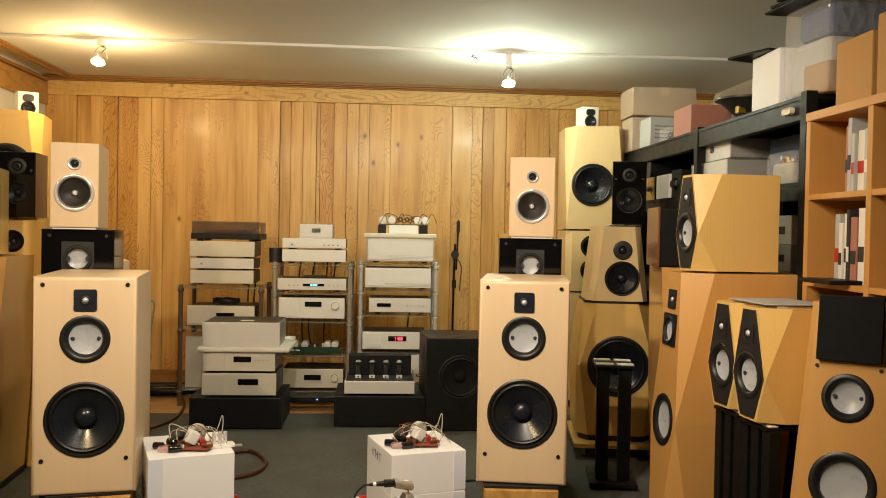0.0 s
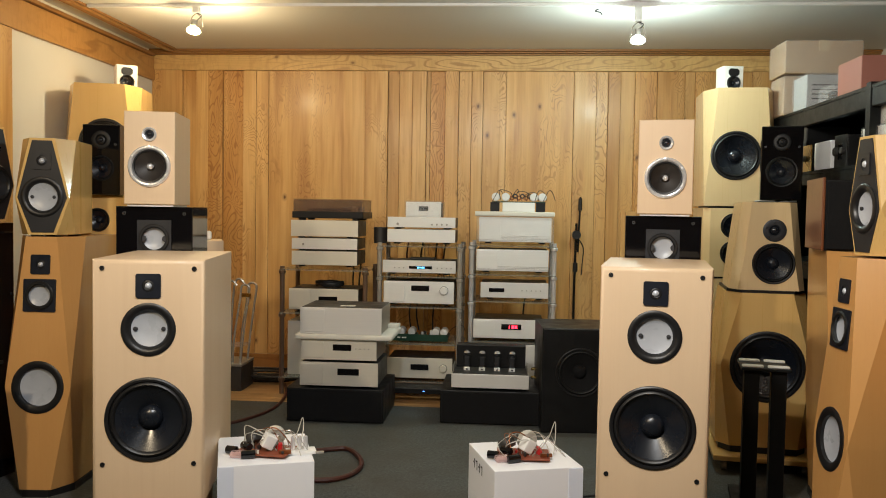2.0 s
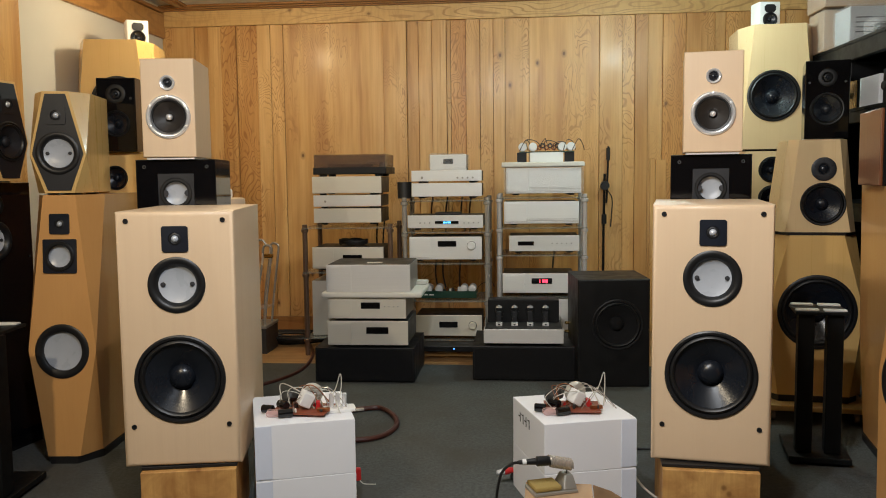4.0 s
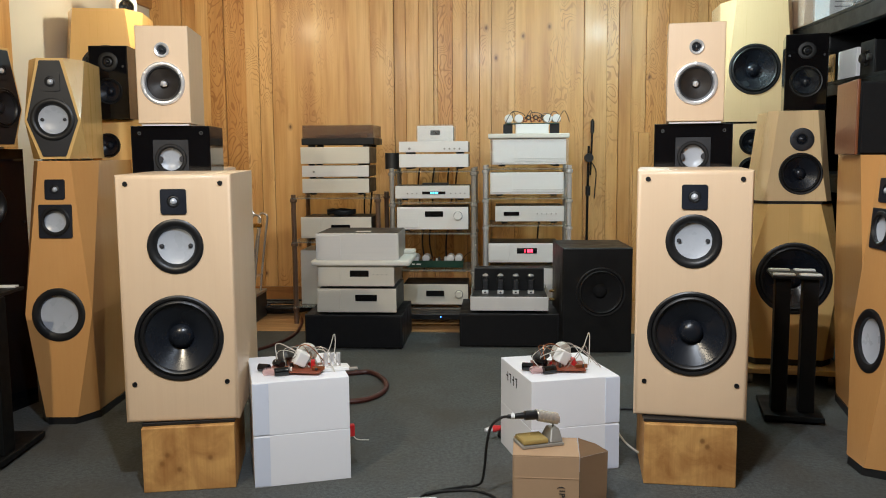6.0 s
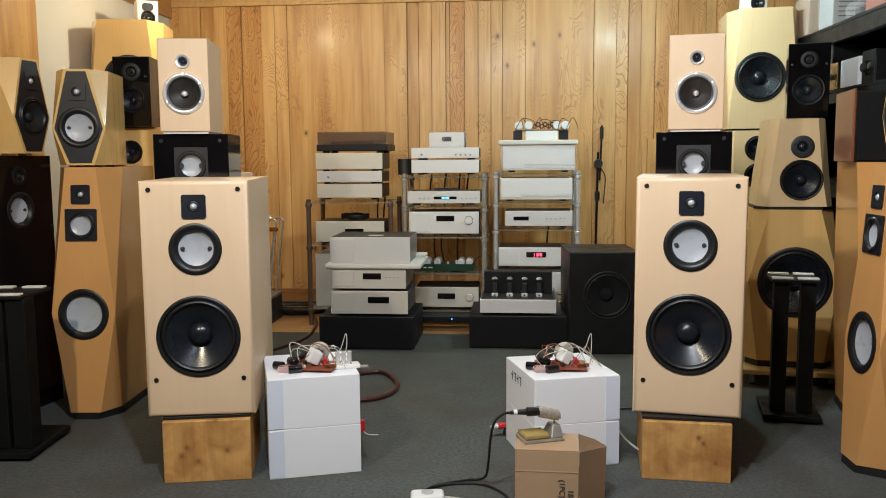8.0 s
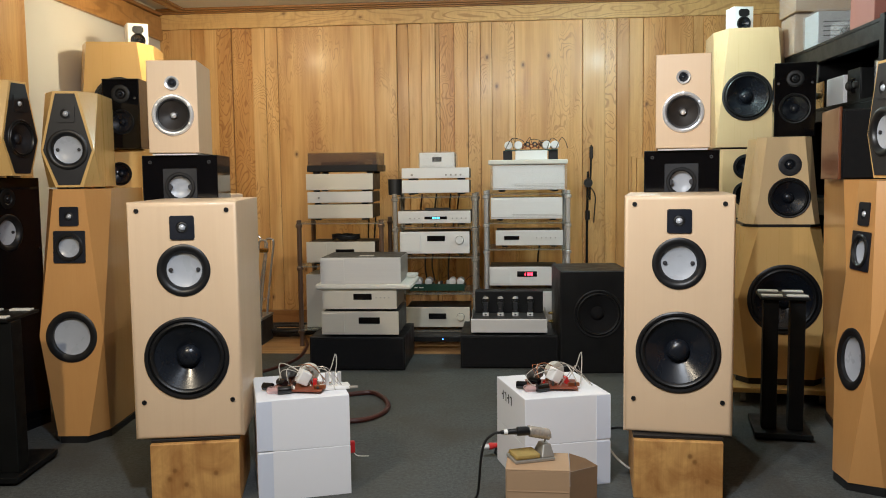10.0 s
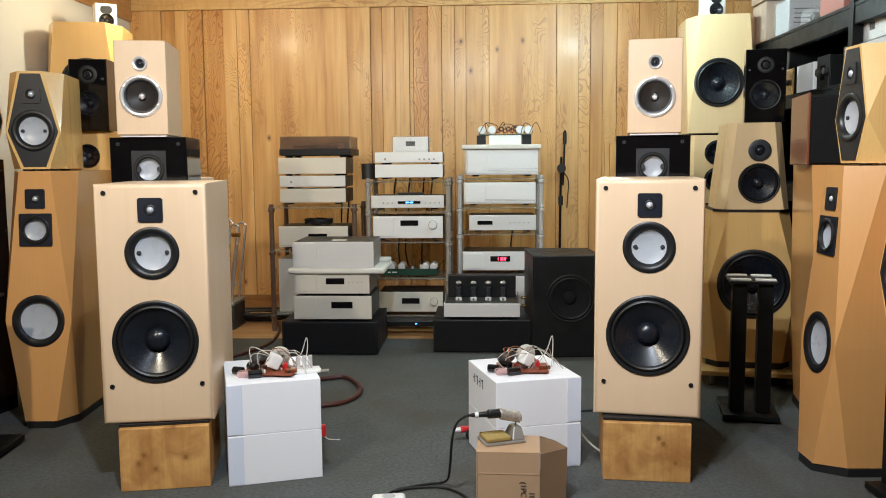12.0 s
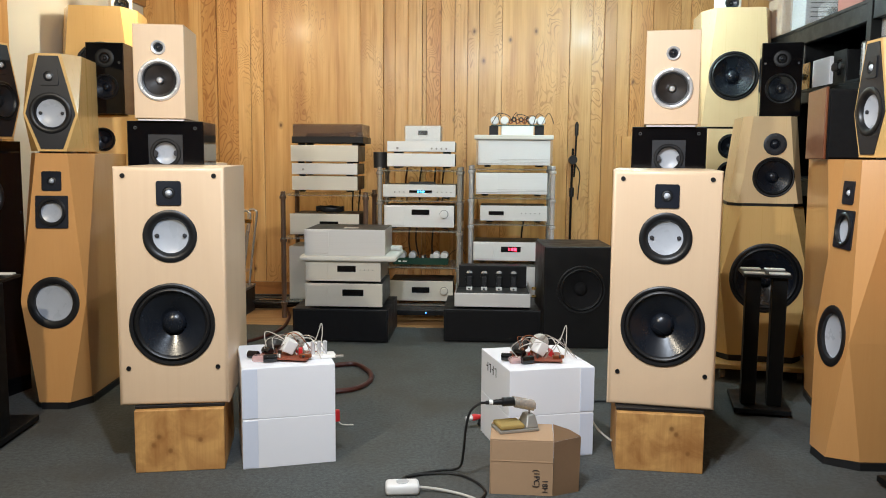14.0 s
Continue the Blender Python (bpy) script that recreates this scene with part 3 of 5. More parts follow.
def monitor(x, y, yaw, z0, h):
    t = thing("floor_speaker", x, y, z0, yaw, "pale maple three-way floor speaker with black woofer on a wooden block", "speaker", "pair of large maple speakers")
    w = 0.366
    c = h - 0.816
    body = part("cabinet", cabinet(w, h, 0.60, [(0, 0.282 + c / 2, 0.132), (0, 0.584 + c, 0.083)], 0.0, 0.016, 5), "maple", t, smooth=True)
    woofer(t, 0, 0.282 + c / 2, 0.139)
    pale_driver(t, 0, 0.584 + c, 0.088)
    tweeter(t, 0, 0.729 + c, 0.081, "navy")
    for sx in (-1, 1):
        for z in (0.132 - c, 0.787 + c):
            bolt(t, sx * 0.148, z)
    return t


def block(x, y, yaw, h):
    t = thing("wooden_block", x, y, 0, yaw, "knotty pine block standing on the carpet under a large speaker", "plinth", "blocks under the large speakers")
    part("block", box(-0.149, 0.149, 0, 0.34, 0, h - 0.012, 0.003), "plinth", t)
    part("pad", box(-0.15, 0.15, 0.02, 0.36, h - 0.011, h, 0.002), "rubber", t, "thin black rubber pad")


monitor(-1.108, 3.216, 10.5, 0.231, 0.816)
block(-1.088, 3.203, 12.0, 0.231)
monitor(0.570, 3.366, -10.0, 0.219, 0.828)
block(0.567, 3.325, -5.0, 0.219)


def gloss_tower(x, y, yaw, h, back=0.33):
    t = thing("black_tower_speaker", x, y, 0, yaw, "tall gloss black speaker with a pale cone driver", "speaker", "pair of gloss black towers")
    z = h - 0.13
    part("cabinet", cabinet(0.302, h, back, [(0, z, 0.058)], 0.0, 0.004, 2), "gloss", t)
    part("driver_plate", plate(rect(0, z + 0.008, 0.135, 0.135), (0, z, 0.056), -0.004, 0.0), "slate", t)
    d = pale_driver(t, 0, z, 0.060, -0.004, False, 0.80)
    for sx in (-1, 1):
        part("vent", lathe([(0.013, 0.008), (0.013, -0.002), (0, -0.002)], at(sx * 0.044, z, -0.004), 16), "ink", d)
        part("socket", lathe([(0.007, 0.001), (0.007, -0.003), (0.004, -0.003), (0.003, 0.001)], at(sx * 0.118, h - 0.028), 14), "casing", t, smooth=True)


def bookshelf(x, y, z, yaw, w, h, low=0.432):
    t = thing("bookshelf_speaker", x, y, z, yaw, "pale maple bookshelf speaker with chrome-ringed drivers on a black tower", "speaker", "pair of maple bookshelf speakers")
    zw, zt = h * low, h * 0.775
    part("cabinet", cabinet(w, h, 0.30, [(0, zw, 0.066), (0, zt, 0.02)], 0.008, 0.004, 2), "maple", t)
    part("mount", box(-w / 2 + 0.01, w / 2 - 0.01, 0.01, 0.29, 0, 0.007), "white", t, "thin white mat")
    r = part("woofer_ring", lathe([(0.084, 0.001), (0.0835, -0.005), (0.081, -0.0085), (0.077, -0.010), (0.071, -0.0085), (0.066, 0.0)], at(0, zw), 48), "chrome", t, "polished chrome ring", True)
    for k in range(6):
        a = math.tau * (k + 0.5) / 6
        part("screw", lathe([(0.0075, -0.006), (0.0065, -0.0115), (0, -0.0125)], at(0.0755 * math.cos(a), zw + 0.0755 * math.sin(a)), 12), "chrome", r, smooth=True)
    wo = part("woofer", lathe([(0.067, 0.0), (0.064, -0.004), (0.060, -0.003), (0.058, 0.003)], at(0, zw), 40), "rubber", t, smooth=True)
    part("cone", lathe([(0.058, 0.003), (0.04, 0.014), (0.016, 0.024)], at(0, zw), 40), "brown_cone", wo, smooth=True)
    part("phase_plug", lathe([(0.013, 0.024), (0.011, 0.006), (0.005, 0.001), (0, 0.0)], at(0, zw), 20), "chrome", wo, smooth=True)
    tr = part("tweeter_ring", lathe([(0.0285, 0.001), (0.0285, -0.006), (0.026, -0.008), (0.020, -0.006), (0.0175, 0.003)], at(0, zt), 36), "chrome", t, "polished chrome ring", True)
    part("tweeter_dome", lathe([(0.018, 0.003), (0.013, 0.001), (0.011, -0.003), (0.006, -0.007), (0, -0.008)], at(0, zt), 24), "poly", tr, smooth=True)


gloss_tower(-1.355, 3.832, 10, 1.222)
bookshelf(-1.362, 3.80, 1.2225, 10, 0.199, 0.372)
gloss_tower(0.708, 4.037, -10, 1.217)
bookshelf(0.706, 4.005, 1.2175, -10, 0.217, 0.382, 0.405)

# ---- tall towers and small speakers with planed-off edges ----


def tower(x, y, yaw, label):
    t = thing("tower_speaker", x, y, 0, yaw, label, "speaker", "honey maple towers")
    part("cabinet", faceted([(0.03, 0.066, 0.118, 0.10), (0.46, 0.138, 0.138, 0.0), (1.088, 0.066, 0.138, 0.115)], 0.50, [(0, 0.457, 0.104), (0, 0.842, 0.058)]), "honey", t)
    part("plinth", faceted([(0.0, 0.055, 0.125, 0.10), (0.029, 0.055, 0.125, 0.10)], 0.48), "rubber", t, "black recessed plinth")
    pale_driver(t, 0, 0.457, 0.109, studs=False, rc=0.72, name="woofer")
    part("mid_plate", plate(rect(0, 0.842, 0.137, 0.137, 0.004), (0, 0.842, 0.058), -0.006, -0.001), "navy", t)
    pale_driver(t, 0, 0.842, 0.060, -0.006, False, 0.86)
    tweeter(t, 0, 0.972, 0.082, "navy", 0.0, 0.014)
    for o in t.children_recursive:  # the whole front leans back a little
        for v in o.data.vertices:
            v.co.y += 0.064 * v.co.z
    return t


def satellite(x, y, z, yaw, label, dark=False):
    t = thing("satellite_speaker", x, y, z, yaw, label, "speaker", "birch satellite speakers")
    lo = 0.008
    part("cabinet", faceted([(lo, 0.056, 0.108, 0.085), (lo + 0.155, 0.108, 0.108, 0.0), (0.413, 0.050, 0.108, 0.10)], 0.36, [(0, 0.167, 0.075), (0, 0.318, 0.02)]), "yellow", t)
    hexa = [(-0.044, lo + 0.010), (0.044, lo + 0.010), (0.098, lo + 0.156), (0.039, 0.403), (-0.039, 0.403), (-0.098, lo + 0.156)]
    part("front_plate", plate(hexa, (0, 0.167, 0.075), -0.004, -0.0005), "slate", t, "dark grey six-sided plate")
    tweeter(t, 0, 0.318, 0.074, "slate", -0.004, 0.0155)
    # slate cone: shade on the driver put into its colour
    if dark:
        woofer(t, 0, 0.167, 0.080, "midrange", "slate", -0.004)
    else:
        pale_driver(t, 0, 0.167, 0.084, -0.004, True, 0.68)
    for sx in (-1, 1):
        for yy in (0.09, 0.3):
            part("foot", box(sx * 0.05 - 0.02, sx * 0.05 + 0.02, yy - 0.02, yy + 0.02, 0.0, lo), "foam", t)
    return t


tower(-1.878, 3.850, 4, "honey maple tower speaker with bare pale cones")
satellite(-1.877, 3.918, 1.0885, 13, "faceted birch satellite speaker on top of a maple tower")
tower(1.172, 3.505, -88, "honey maple tower speaker beside black stands")
satellite(1.285, 3.500, 1.0885, -85, "faceted birch satellite speaker on top of a maple tower")
tower(1.473, 3.845, -9, "honey maple tower speaker carrying a cherry-sided speaker")


def column_stand(x, y, yaw, h, cols, label, wide=0.23, deep=0.30, pads="foam"):
    t = thing("speaker_stand", x, y, 0, yaw, label, "stand", "black speaker stands")
    part("base_plate", box(-wide / 2, wide / 2, 0, deep, 0.012, 0.034, 0.003), "metal_black", t)
    for sx in (-1, 1):
        for yy in (0.03, deep - 0.03):
            part("spike", lathe([(0, 0), (0.004, 0.004), (0.010, 0.012)], Matrix.Translation((sx * (wide / 2 - 0.02), yy, 0)) @ UP, 12), "steel", t)
    for cx, cy, cw in cols:
        part("column", box(cx - cw / 2, cx + cw / 2, cy, cy + cw * 1.1, 0.034, h - 0.012, 0.004), "metal_black", t)
    part("top_plate", box(-wide * 0.42, wide * 0.42, 0.04, deep - 0.05, h - 0.012, h, 0.002), "metal_black", t)
    for sx in (-1, 1):
        for yy in (0.055, deep - 0.10):
            part("pad", box(sx * wide * 0.22 - 0.042, sx * wide * 0.22 + 0.042, yy, yy + 0.035, h, h + 0.008, 0.003), pads, t, "pale foam strip")


column_stand(1.130, 3.985, -10, 0.602, [(-0.053, 0.06, 0.060), (0.053, 0.06, 0.060)], "twin-column black metal speaker stand with pale pads")
for sx, sy in ((1.292, 3.160), (1.298, 2.935)):
    column_stand(sx, sy, -83, 0.570, [(-0.07, 0.05, 0.045), (0, 0.05, 0.045), (0.07, 0.05, 0.045)], "black fluted speaker stand under a birch satellite", 0.21, 0.32)
    satellite(sx + 0.02, sy, 0.578, -83, "faceted birch satellite speaker on a black stand")
mag = thing("magazine_pile", 1.50, 3.06, 0.9915, 8, "loose magazines lying across two birch speakers", "magazines")
for k, (dx, dy, a) in enumerate(((0, 0, 0), (0.02, 0.03, 9), (-0.03, -0.01, -6))):
    part("magazine", box(-0.12, 0.12, -0.15, 0.15, 0, 0.004, 0.001), ("paper", "card_red", "grey_box")[k], mag, m=pose(dx, dy, 0.0042 * k, 0, 0, a))

# black speakers and stands on the dark side of the room
def dark_speaker(x, y, z, yaw, w, h, d, label, driver=0.075, pale=True, low=0.38, high=0.78):
    t = thing("black_speaker", x, y, z, yaw, label, "speaker", "black speakers")
    part("cabinet", cabinet(w, h, d, [(0, h * low, driver * 0.95), (0, h * high, 0.02)], 0.0, 0.005, 2), "gloss", t)
    if pale:
        pale_driver(t, 0, h * low, driver)
    else:
        woofer(t, 0, h * low, driver)
    tweeter(t, 0, h * high, 0.088, "satin", 0.0, 0.013, round_=True, dome="poly")
    for sx in (-1, 1):
        bolt(t, sx * (w / 2 - 0.02), h * 0.72, r=0.006)
    return t


dark_speaker(-2.185, 3.96, 0, 80, 0.40, 1.14, 0.36, "tall black lacquered speaker with a pale cone", 0.08, True, 0.79, 0.92)
# this satellite stands in shade, so its cone is coloured dark
satellite(-2.112, 3.965, 1.1405, 80, "faceted birch satellite, its cone darkened for shade, on a tall black speaker", True)
column_stand(-1.955, 3.325, 5, 0.618, [(-0.085, 0.05, 0.072), (0.0, 0.05, 0.072), (0.085, 0.05, 0.072)], "black fluted speaker stand with pale pads", 0.27, 0.34)

# ---- big far stacks against the panelled wall ----


def big_stack(x, y, yaw, top, label, off=0.0, veneer="yellow"):
    t = thing("speaker_stack", x, y, 0, yaw, label, "speaker", "tall yellow birch stacks")
    z1, z2 = 0.83, 1.27
    part("plinth", box(-0.15, 0.15, 0.09, 0.48, 0.0, 0.0595), "rubber", t)
    part("bass_cabinet", faceted([(0.06, 0.14, 0.21, 0.08), (0.40, 0.19, 0.21, 0.02), (z1, 0.17, 0.21, 0.05)], 0.50, [(off, 0.50, 0.115)]), veneer, t)
    woofer(t, off, 0.50, 0.122, "bass_driver")
    part("seam", box(-0.185, 0.185, 0.05, 0.48, z1 + 0.0005, z1 + 0.012), "rubber", t)
    part("middle_cabinet", faceted([(z1 + 0.0125, 0.17, 0.21, 0.04), (z2, 0.17, 0.21, 0.04)], 0.46, [(off, z2 - 0.11, 0.072), (off, z2 - 0.28, 0.072), (off, z2 - 0.39, 0.036)]), veneer, t)
    for dz in (0.11, 0.28):
        woofer(t, off, z2 - dz, 0.076, "mid_driver")
    woofer(t, off, z2 - 0.39, 0.034, "mid_driver")
    part("seam", box(-0.18, 0.18, 0.04, 0.44, z2 + 0.0005, z2 + 0.012), "rubber", t)
    part("top_cabinet", faceted([(z2 + 0.0125, 0.213, 0.213, 0.0), (top, 0.145, 0.213, 0.16)], 0.46, [(off, z2 + 0.325, 0.138)]), veneer, t)
    woofer(t, off, z2 + 0.325, 0.148, "top_driver")
    return t


big_stack(1.495, 5.86, -4, 2.012, "tall pale birch speaker stack with black drivers", -0.030, "birch_pale")
big_stack(-2.385, 5.42, 12, 1.955, "tall yellow birch speaker stack beside the white wall", 0.03)


def tiny_monitor(x, y, z, yaw, label):
    t = thing("mini_speaker", x, y, z, yaw, label, "speaker", "small white speakers")
    part("cabinet", cabinet(0.126, 0.150, 0.13, [(0, 0.044, 0.040)], 0.0, 0.008, 3), "white", t, smooth=True)
    part("front_horn", plate(rect(0, 0.110, 0.068, 0.046, 0.012), None, -0.004, 0.0), "rubber", t, "black horn mouth")
    woofer(t, 0, 0.044, 0.043)


tiny_monitor(1.465, 5.97, 2.0125, 8, "small white speaker on top of a birch stack")
tiny_monitor(-2.325, 5.66, 1.9555, 32, "small white speaker on top of a birch stack")
dark_speaker(-1.843, 4.36, 1.274, 8, 0.172, 0.33, 0.24, "small gloss black bookshelf speaker on a birch speaker", 0.058, False)
t = thing("birch_speaker", -1.88, 4.40, 0, 6, "yellow birch speaker with small black drivers under a black one", "speaker")
part("cabinet", cabinet(0.32, 1.273, 0.36, [(0.0, 1.155, 0.052), (0.03, 1.005, 0.052)], 0.0, 0.006, 2), "yellow", t)
woofer(t, 0.0, 1.155, 0.055)
woofer(t, 0.03, 1.005, 0.055)

dark_speaker(1.492, 5.06, 1.31, -15, 0.204, 0.385, 0.28, "black ash bookshelf speaker on a black stand", 0.078, False)
column_stand(1.475, 5.03, -10, 1.302, [(-0.05, 0.08, 0.06), (0.05, 0.08, 0.06)], "tall black stand under a bookshelf speaker", 0.24, 0.32)

# ---- honey maple two-part speaker on a trolley ----
t = thing("two_part_speaker", 1.312, 4.62, 0.085, -8, "honey maple two-part speaker with a huge black woofer on a trolley", "speaker")
part("bass_cabinet", faceted([(0.03, 0.155, 0.215, 0.07), (0.42, 0.205, 0.225, 0.03), (0.772, 0.115, 0.185, 0.10)], 0.46, [(0.008, 0.42, 0.158)]), "yellow", t)
part("plinth", faceted([(0.0, 0.15, 0.20, 0.07), (0.0295, 0.15, 0.20, 0.07)], 0.44), "rubber", t)
woofer(t, 0.008, 0.42, 0.168, "bass_driver")
part("seam", faceted([(0.7725, 0.12, 0.18, 0.08), (0.786, 0.12, 0.18, 0.08)], 0.42), "rubber", t)
part("top_cabinet", faceted([(0.7865, 0.138, 0.172, 0.06), (0.93, 0.114, 0.158, 0.075), (1.205, 0.085, 0.124, 0.05)], 0.36, [(0.02, 0.914, 0.088), (0.02, 1.072, 0.05)]), "birch_pale", t)
woofer(t, 0.02, 0.914, 0.095, "mid_driver", "poly")
tw = part("tweeter", lathe([(0.053, 0.003), (0.053, -0.005), (0.048, -0.007), (0.026, -0.006), (0.022, 0.002)], at(0.02, 1.072), 36), "slate", t, smooth=True)
part("dome", lathe([(0.022, 0.002), (0.016, -0.004), (0.008, -0.008), (0, -0.009)], at(0.02, 1.072), 24), "poly", tw, smooth=True)
for k in range(5):
    a = math.tau * k / 5 + 0.3
    part("screw", lathe([(0.004, -0.006), (0.003, -0.009), (0, -0.009)], at(0.02 + 0.039 * math.cos(a), 1.072 + 0.039 * math.sin(a)), 8), "rubber", tw)
t = thing("trolley", 1.31, 4.60, 0, -8, "flat birch trolley on small castors under a speaker", "trolley")
part("deck", box(-0.235, 0.235, -0.06, 0.52, 0.058, 0.084, 0.005), "yellow", t)
for sx in (-1, 1):
    for yy in (0.0, 0.44):
        part("castor", lathe([(0, -0.012), (0.026, -0.012), (0.028, -0.008), (0.028, 0.008), (0.026, 0.012), (0, 0.012)], Matrix.Translation((sx * 0.18, yy, 0.028)) @ pose(0, 0, 0, 0, 0, 90), 20), "steel", t)

# cherry-sided black speaker on the far tower
t = thing("cherry_speaker", 1.470, 4.03, 1.0885, -9, "black-fronted speaker with cherry wood cheeks on a maple tower", "speaker")
part("body", box(-0.118, 0.118, 0.004, 0.34, 0, 0.287, 0.003), "satin", t)
part("grille", box(-0.112, 0.112, -0.012, 0.0035, 0.006, 0.281, 0.004), "cloth", t, "black cloth grille")
for sx in (-1, 1):
    part("cheek", box(sx * 0.1245 - 0.006, sx * 0.1245 + 0.006, -0.004, 0.345, 0, 0.297, 0.003), "cherry", t, "cherry wood cheek")

# ---- black boxes, racks and electronics along the panelled wall ----


def bass_box(x0, x1, y, h, d, label):
    t = thing("black_box", (x0 + x1) / 2, y, 0, 0, label, "speaker", "low black boxes")
    w = x1 - x0
    part("cabinet", cabinet(w, h - 0.006, d, [], 0.006, 0.004, 2), "satin", t)
    for sx in (-1, 1):
        for yy in (0.05, d - 0.05):
            part("foot", post(sx * (w / 2 - 0.05), yy, 0, 0.006, 0.02), "rubber", t)
    part("front_panel", box(-w / 2 + 0.012, w / 2 - 0.012, -0.003, 0.001, 0.018, h - 0.012, 0.001), "cloth", t, "black cloth front")


bass_box(-1.178, -0.618, 5.235, 0.196, 0.48, "low black ash box lying on the carpet under amplifiers")
bass_box(-0.298, 0.270, 5.305, 0.196, 0.48, "low black ash box lying on the carpet under a valve amplifier")
t = thing("subwoofer", 0.468, 5.195, 0, 4, "large black subwoofer standing on the carpet", "subwoofer")
part("cabinet", cabinet(0.385, 0.585, 0.42, [(0.02, 0.34, 0.125)], 0.0, 0.008, 3), "satin", t)
woofer(t, 0.02, 0.34, 0.135, "woofer", "cloth")
for z in (0.24, 0.29):
    part("terminal", lathe([(0.009, 0), (0.009, -0.02), (0.006, -0.026), (0, -0.026)], Matrix.Translation((-0.193, 0.36, z)) @ pose(0, 0, 0, 0, 0, -90), 12), "brass", t)


def shelf_rack(x0, x1, y0, y1, levels, mat, label, metal="steel", over=0.0, r=0.016):
    t = thing("hifi_rack", (x0 + x1) / 2, y0, -0.012, 0, label, "rack", "equipment racks")
    w, d = (x1 - x0) / 2, y1 - y0
    top = levels[0]
    for sx in (-1, 1):
        for yy in (0.02, d - 0.02):
            p = part("post", post(sx * w, yy, 0.0, top + 0.012 + 0.02 + over, r), metal, t, smooth=True)
            for z in levels:
                part("collar", post(sx * w, yy, z + 0.012 - 0.030, z + 0.012 - 0.009, r + 0.007), metal, p, smooth=True)
    for z in levels:
        part("shelf", box(-w - 0.015, w + 0.015, 0, d, z + 0.004, z + 0.012, 0.002), mat, t)
    return t


shelf_rack(-1.405, -0.853, 5.93, 6.38, [0.826, 0.540, 0.115], "shelf_glass", "glass shelf rack on bronze metal posts", "bronze")
shelf_rack(-0.765, -0.238, 5.97, 6.40, [0.992, 0.792, 0.592, 0.350, 0.100], "shelf_glass", "five-shelf glass rack on steel posts")
shelf_rack(-0.162, 0.374, 6.00, 6.42, [1.005, 0.815, 0.640, 0.375, 0.112], "shelf_glass", "five-shelf glass rack on bright segmented posts", "chrome")


def component(name, x, y, z, w, h, d, face, label, category="amplifier", casing="casing", display=None, knob=None, panel=False, buttons=(), feet=True, lines=0, yaw=0, digits=None):
    """A hi-fi component: casing, thick faceplate, feet, window, knob and buttons. x is its middle, y its front."""
    t = thing(name, x, y, z, yaw, label, category, "hi-fi components")
    f = 0.012 if feet else 0.0
    part("casing", box(-w / 2 + 0.004, w / 2 - 0.004, 0.008, d, f, h - 0.003, 0.003), casing, t)
    fp = part("faceplate", box(-w / 2, w / 2, 0, 0.010, f, h, 0.0025), face, t)
    if feet:
        for sx in (-1, 1):
            for yy in (0.05, d - 0.05):
                part("foot", post(sx * (w / 2 - 0.06), yy, 0, f, 0.022), "rubber", t)
    if panel:
        part("raised_panel", box(-w / 2 + 0.008, -w / 2 + w * 0.30, -0.004, 0.001, f + 0.012, h - 0.010, 0.002), face, t)
    for k in range(lines):
        z1 = f + 0.010 + k * 0.009
        part("groove", box(-w / 2 + 0.002, w / 2 - 0.002, -0.0012, 0.001, z1, z1 + 0.002), "casing_light", fp)
    if display:
        cx, cz, dw, dh = display
        wi = part("display", box(cx - dw / 2, cx + dw / 2, -0.003, 0.001, cz - dh / 2, cz + dh / 2, 0.002), "window_dark", t, "dark display window")
        if digits:
            mat, spans = digits
            for a, b in spans:
                part("digit", box(cx + a, cx + b, -0.0045, -0.0025, cz - dh * 0.28, cz + dh * 0.28), mat, wi)
    if knob:
        cx, cz, r = knob
        part("knob", lathe([(r, 0.001), (r, -0.020), (r - 0.003, -0.023), (0, -0.023)], at(cx, cz), 32), face, t, smooth=True)
        part("knob_gap", lathe([(r + 0.0025, 0.0005), (r + 0.0025, -0.0015), (r, -0.0015)], at(cx, cz), 32), "casing", t)
    for cx, cz, r in buttons:
        part("button", lathe([(r, 0.001), (r, -0.005), (r - 0.001, -0.006), (0, -0.006)], at(cx, cz), 14), "casing_light", t, smooth=True)
    return t


# left rack
t = thing("record_player", -1.105, 5.94, 1.150, 0, "record player with a smoked lid on top of stacked amplifiers", "turntable")
part("plinth", box(-0.235, 0.235, 0.0, 0.37, 0.014, 0.058, 0.004), "satin", t)
for sx in (-1, 1):
    for yy in (0.05, 0.31):
        part("foot", post(sx * 0.18, yy, 0.0, 0.014, 0.025), "rubber", t)
lid = bmesh.new()
for a in ((-0.228, 0.228, 0.006, 0.010, 0.059, 0.135), (-0.228, 0.228, 0.356, 0.36, 0.059, 0.135), (-0.228, -0.224, 0.0105, 0.3555, 0.059, 0.135), (0.224, 0.228, 0.0105, 0.3555, 0.059, 0.135), (-0.228, 0.228, 0.006, 0.36, 0.1355, 0.139)):
    box(*a, bm=lid)
part("dust_cover", lid, "smoke", t, "smoked plastic cover")
part("platter", post(-0.03, 0.18, 0.058, 0.080, 0.148, seg=40), "casing", t, smooth=True)
part("tonearm", tube([(0.17, 0.29, 0.088), (0.165, 0.2, 0.092), (0.12, 0.09, 0.086), (0.095, 0.06, 0.084)], 0.004), "steel", t, smooth=True)
part("arm_base", post(0.17, 0.29, 0.058, 0.095, 0.025), "casing_light", t, smooth=True)

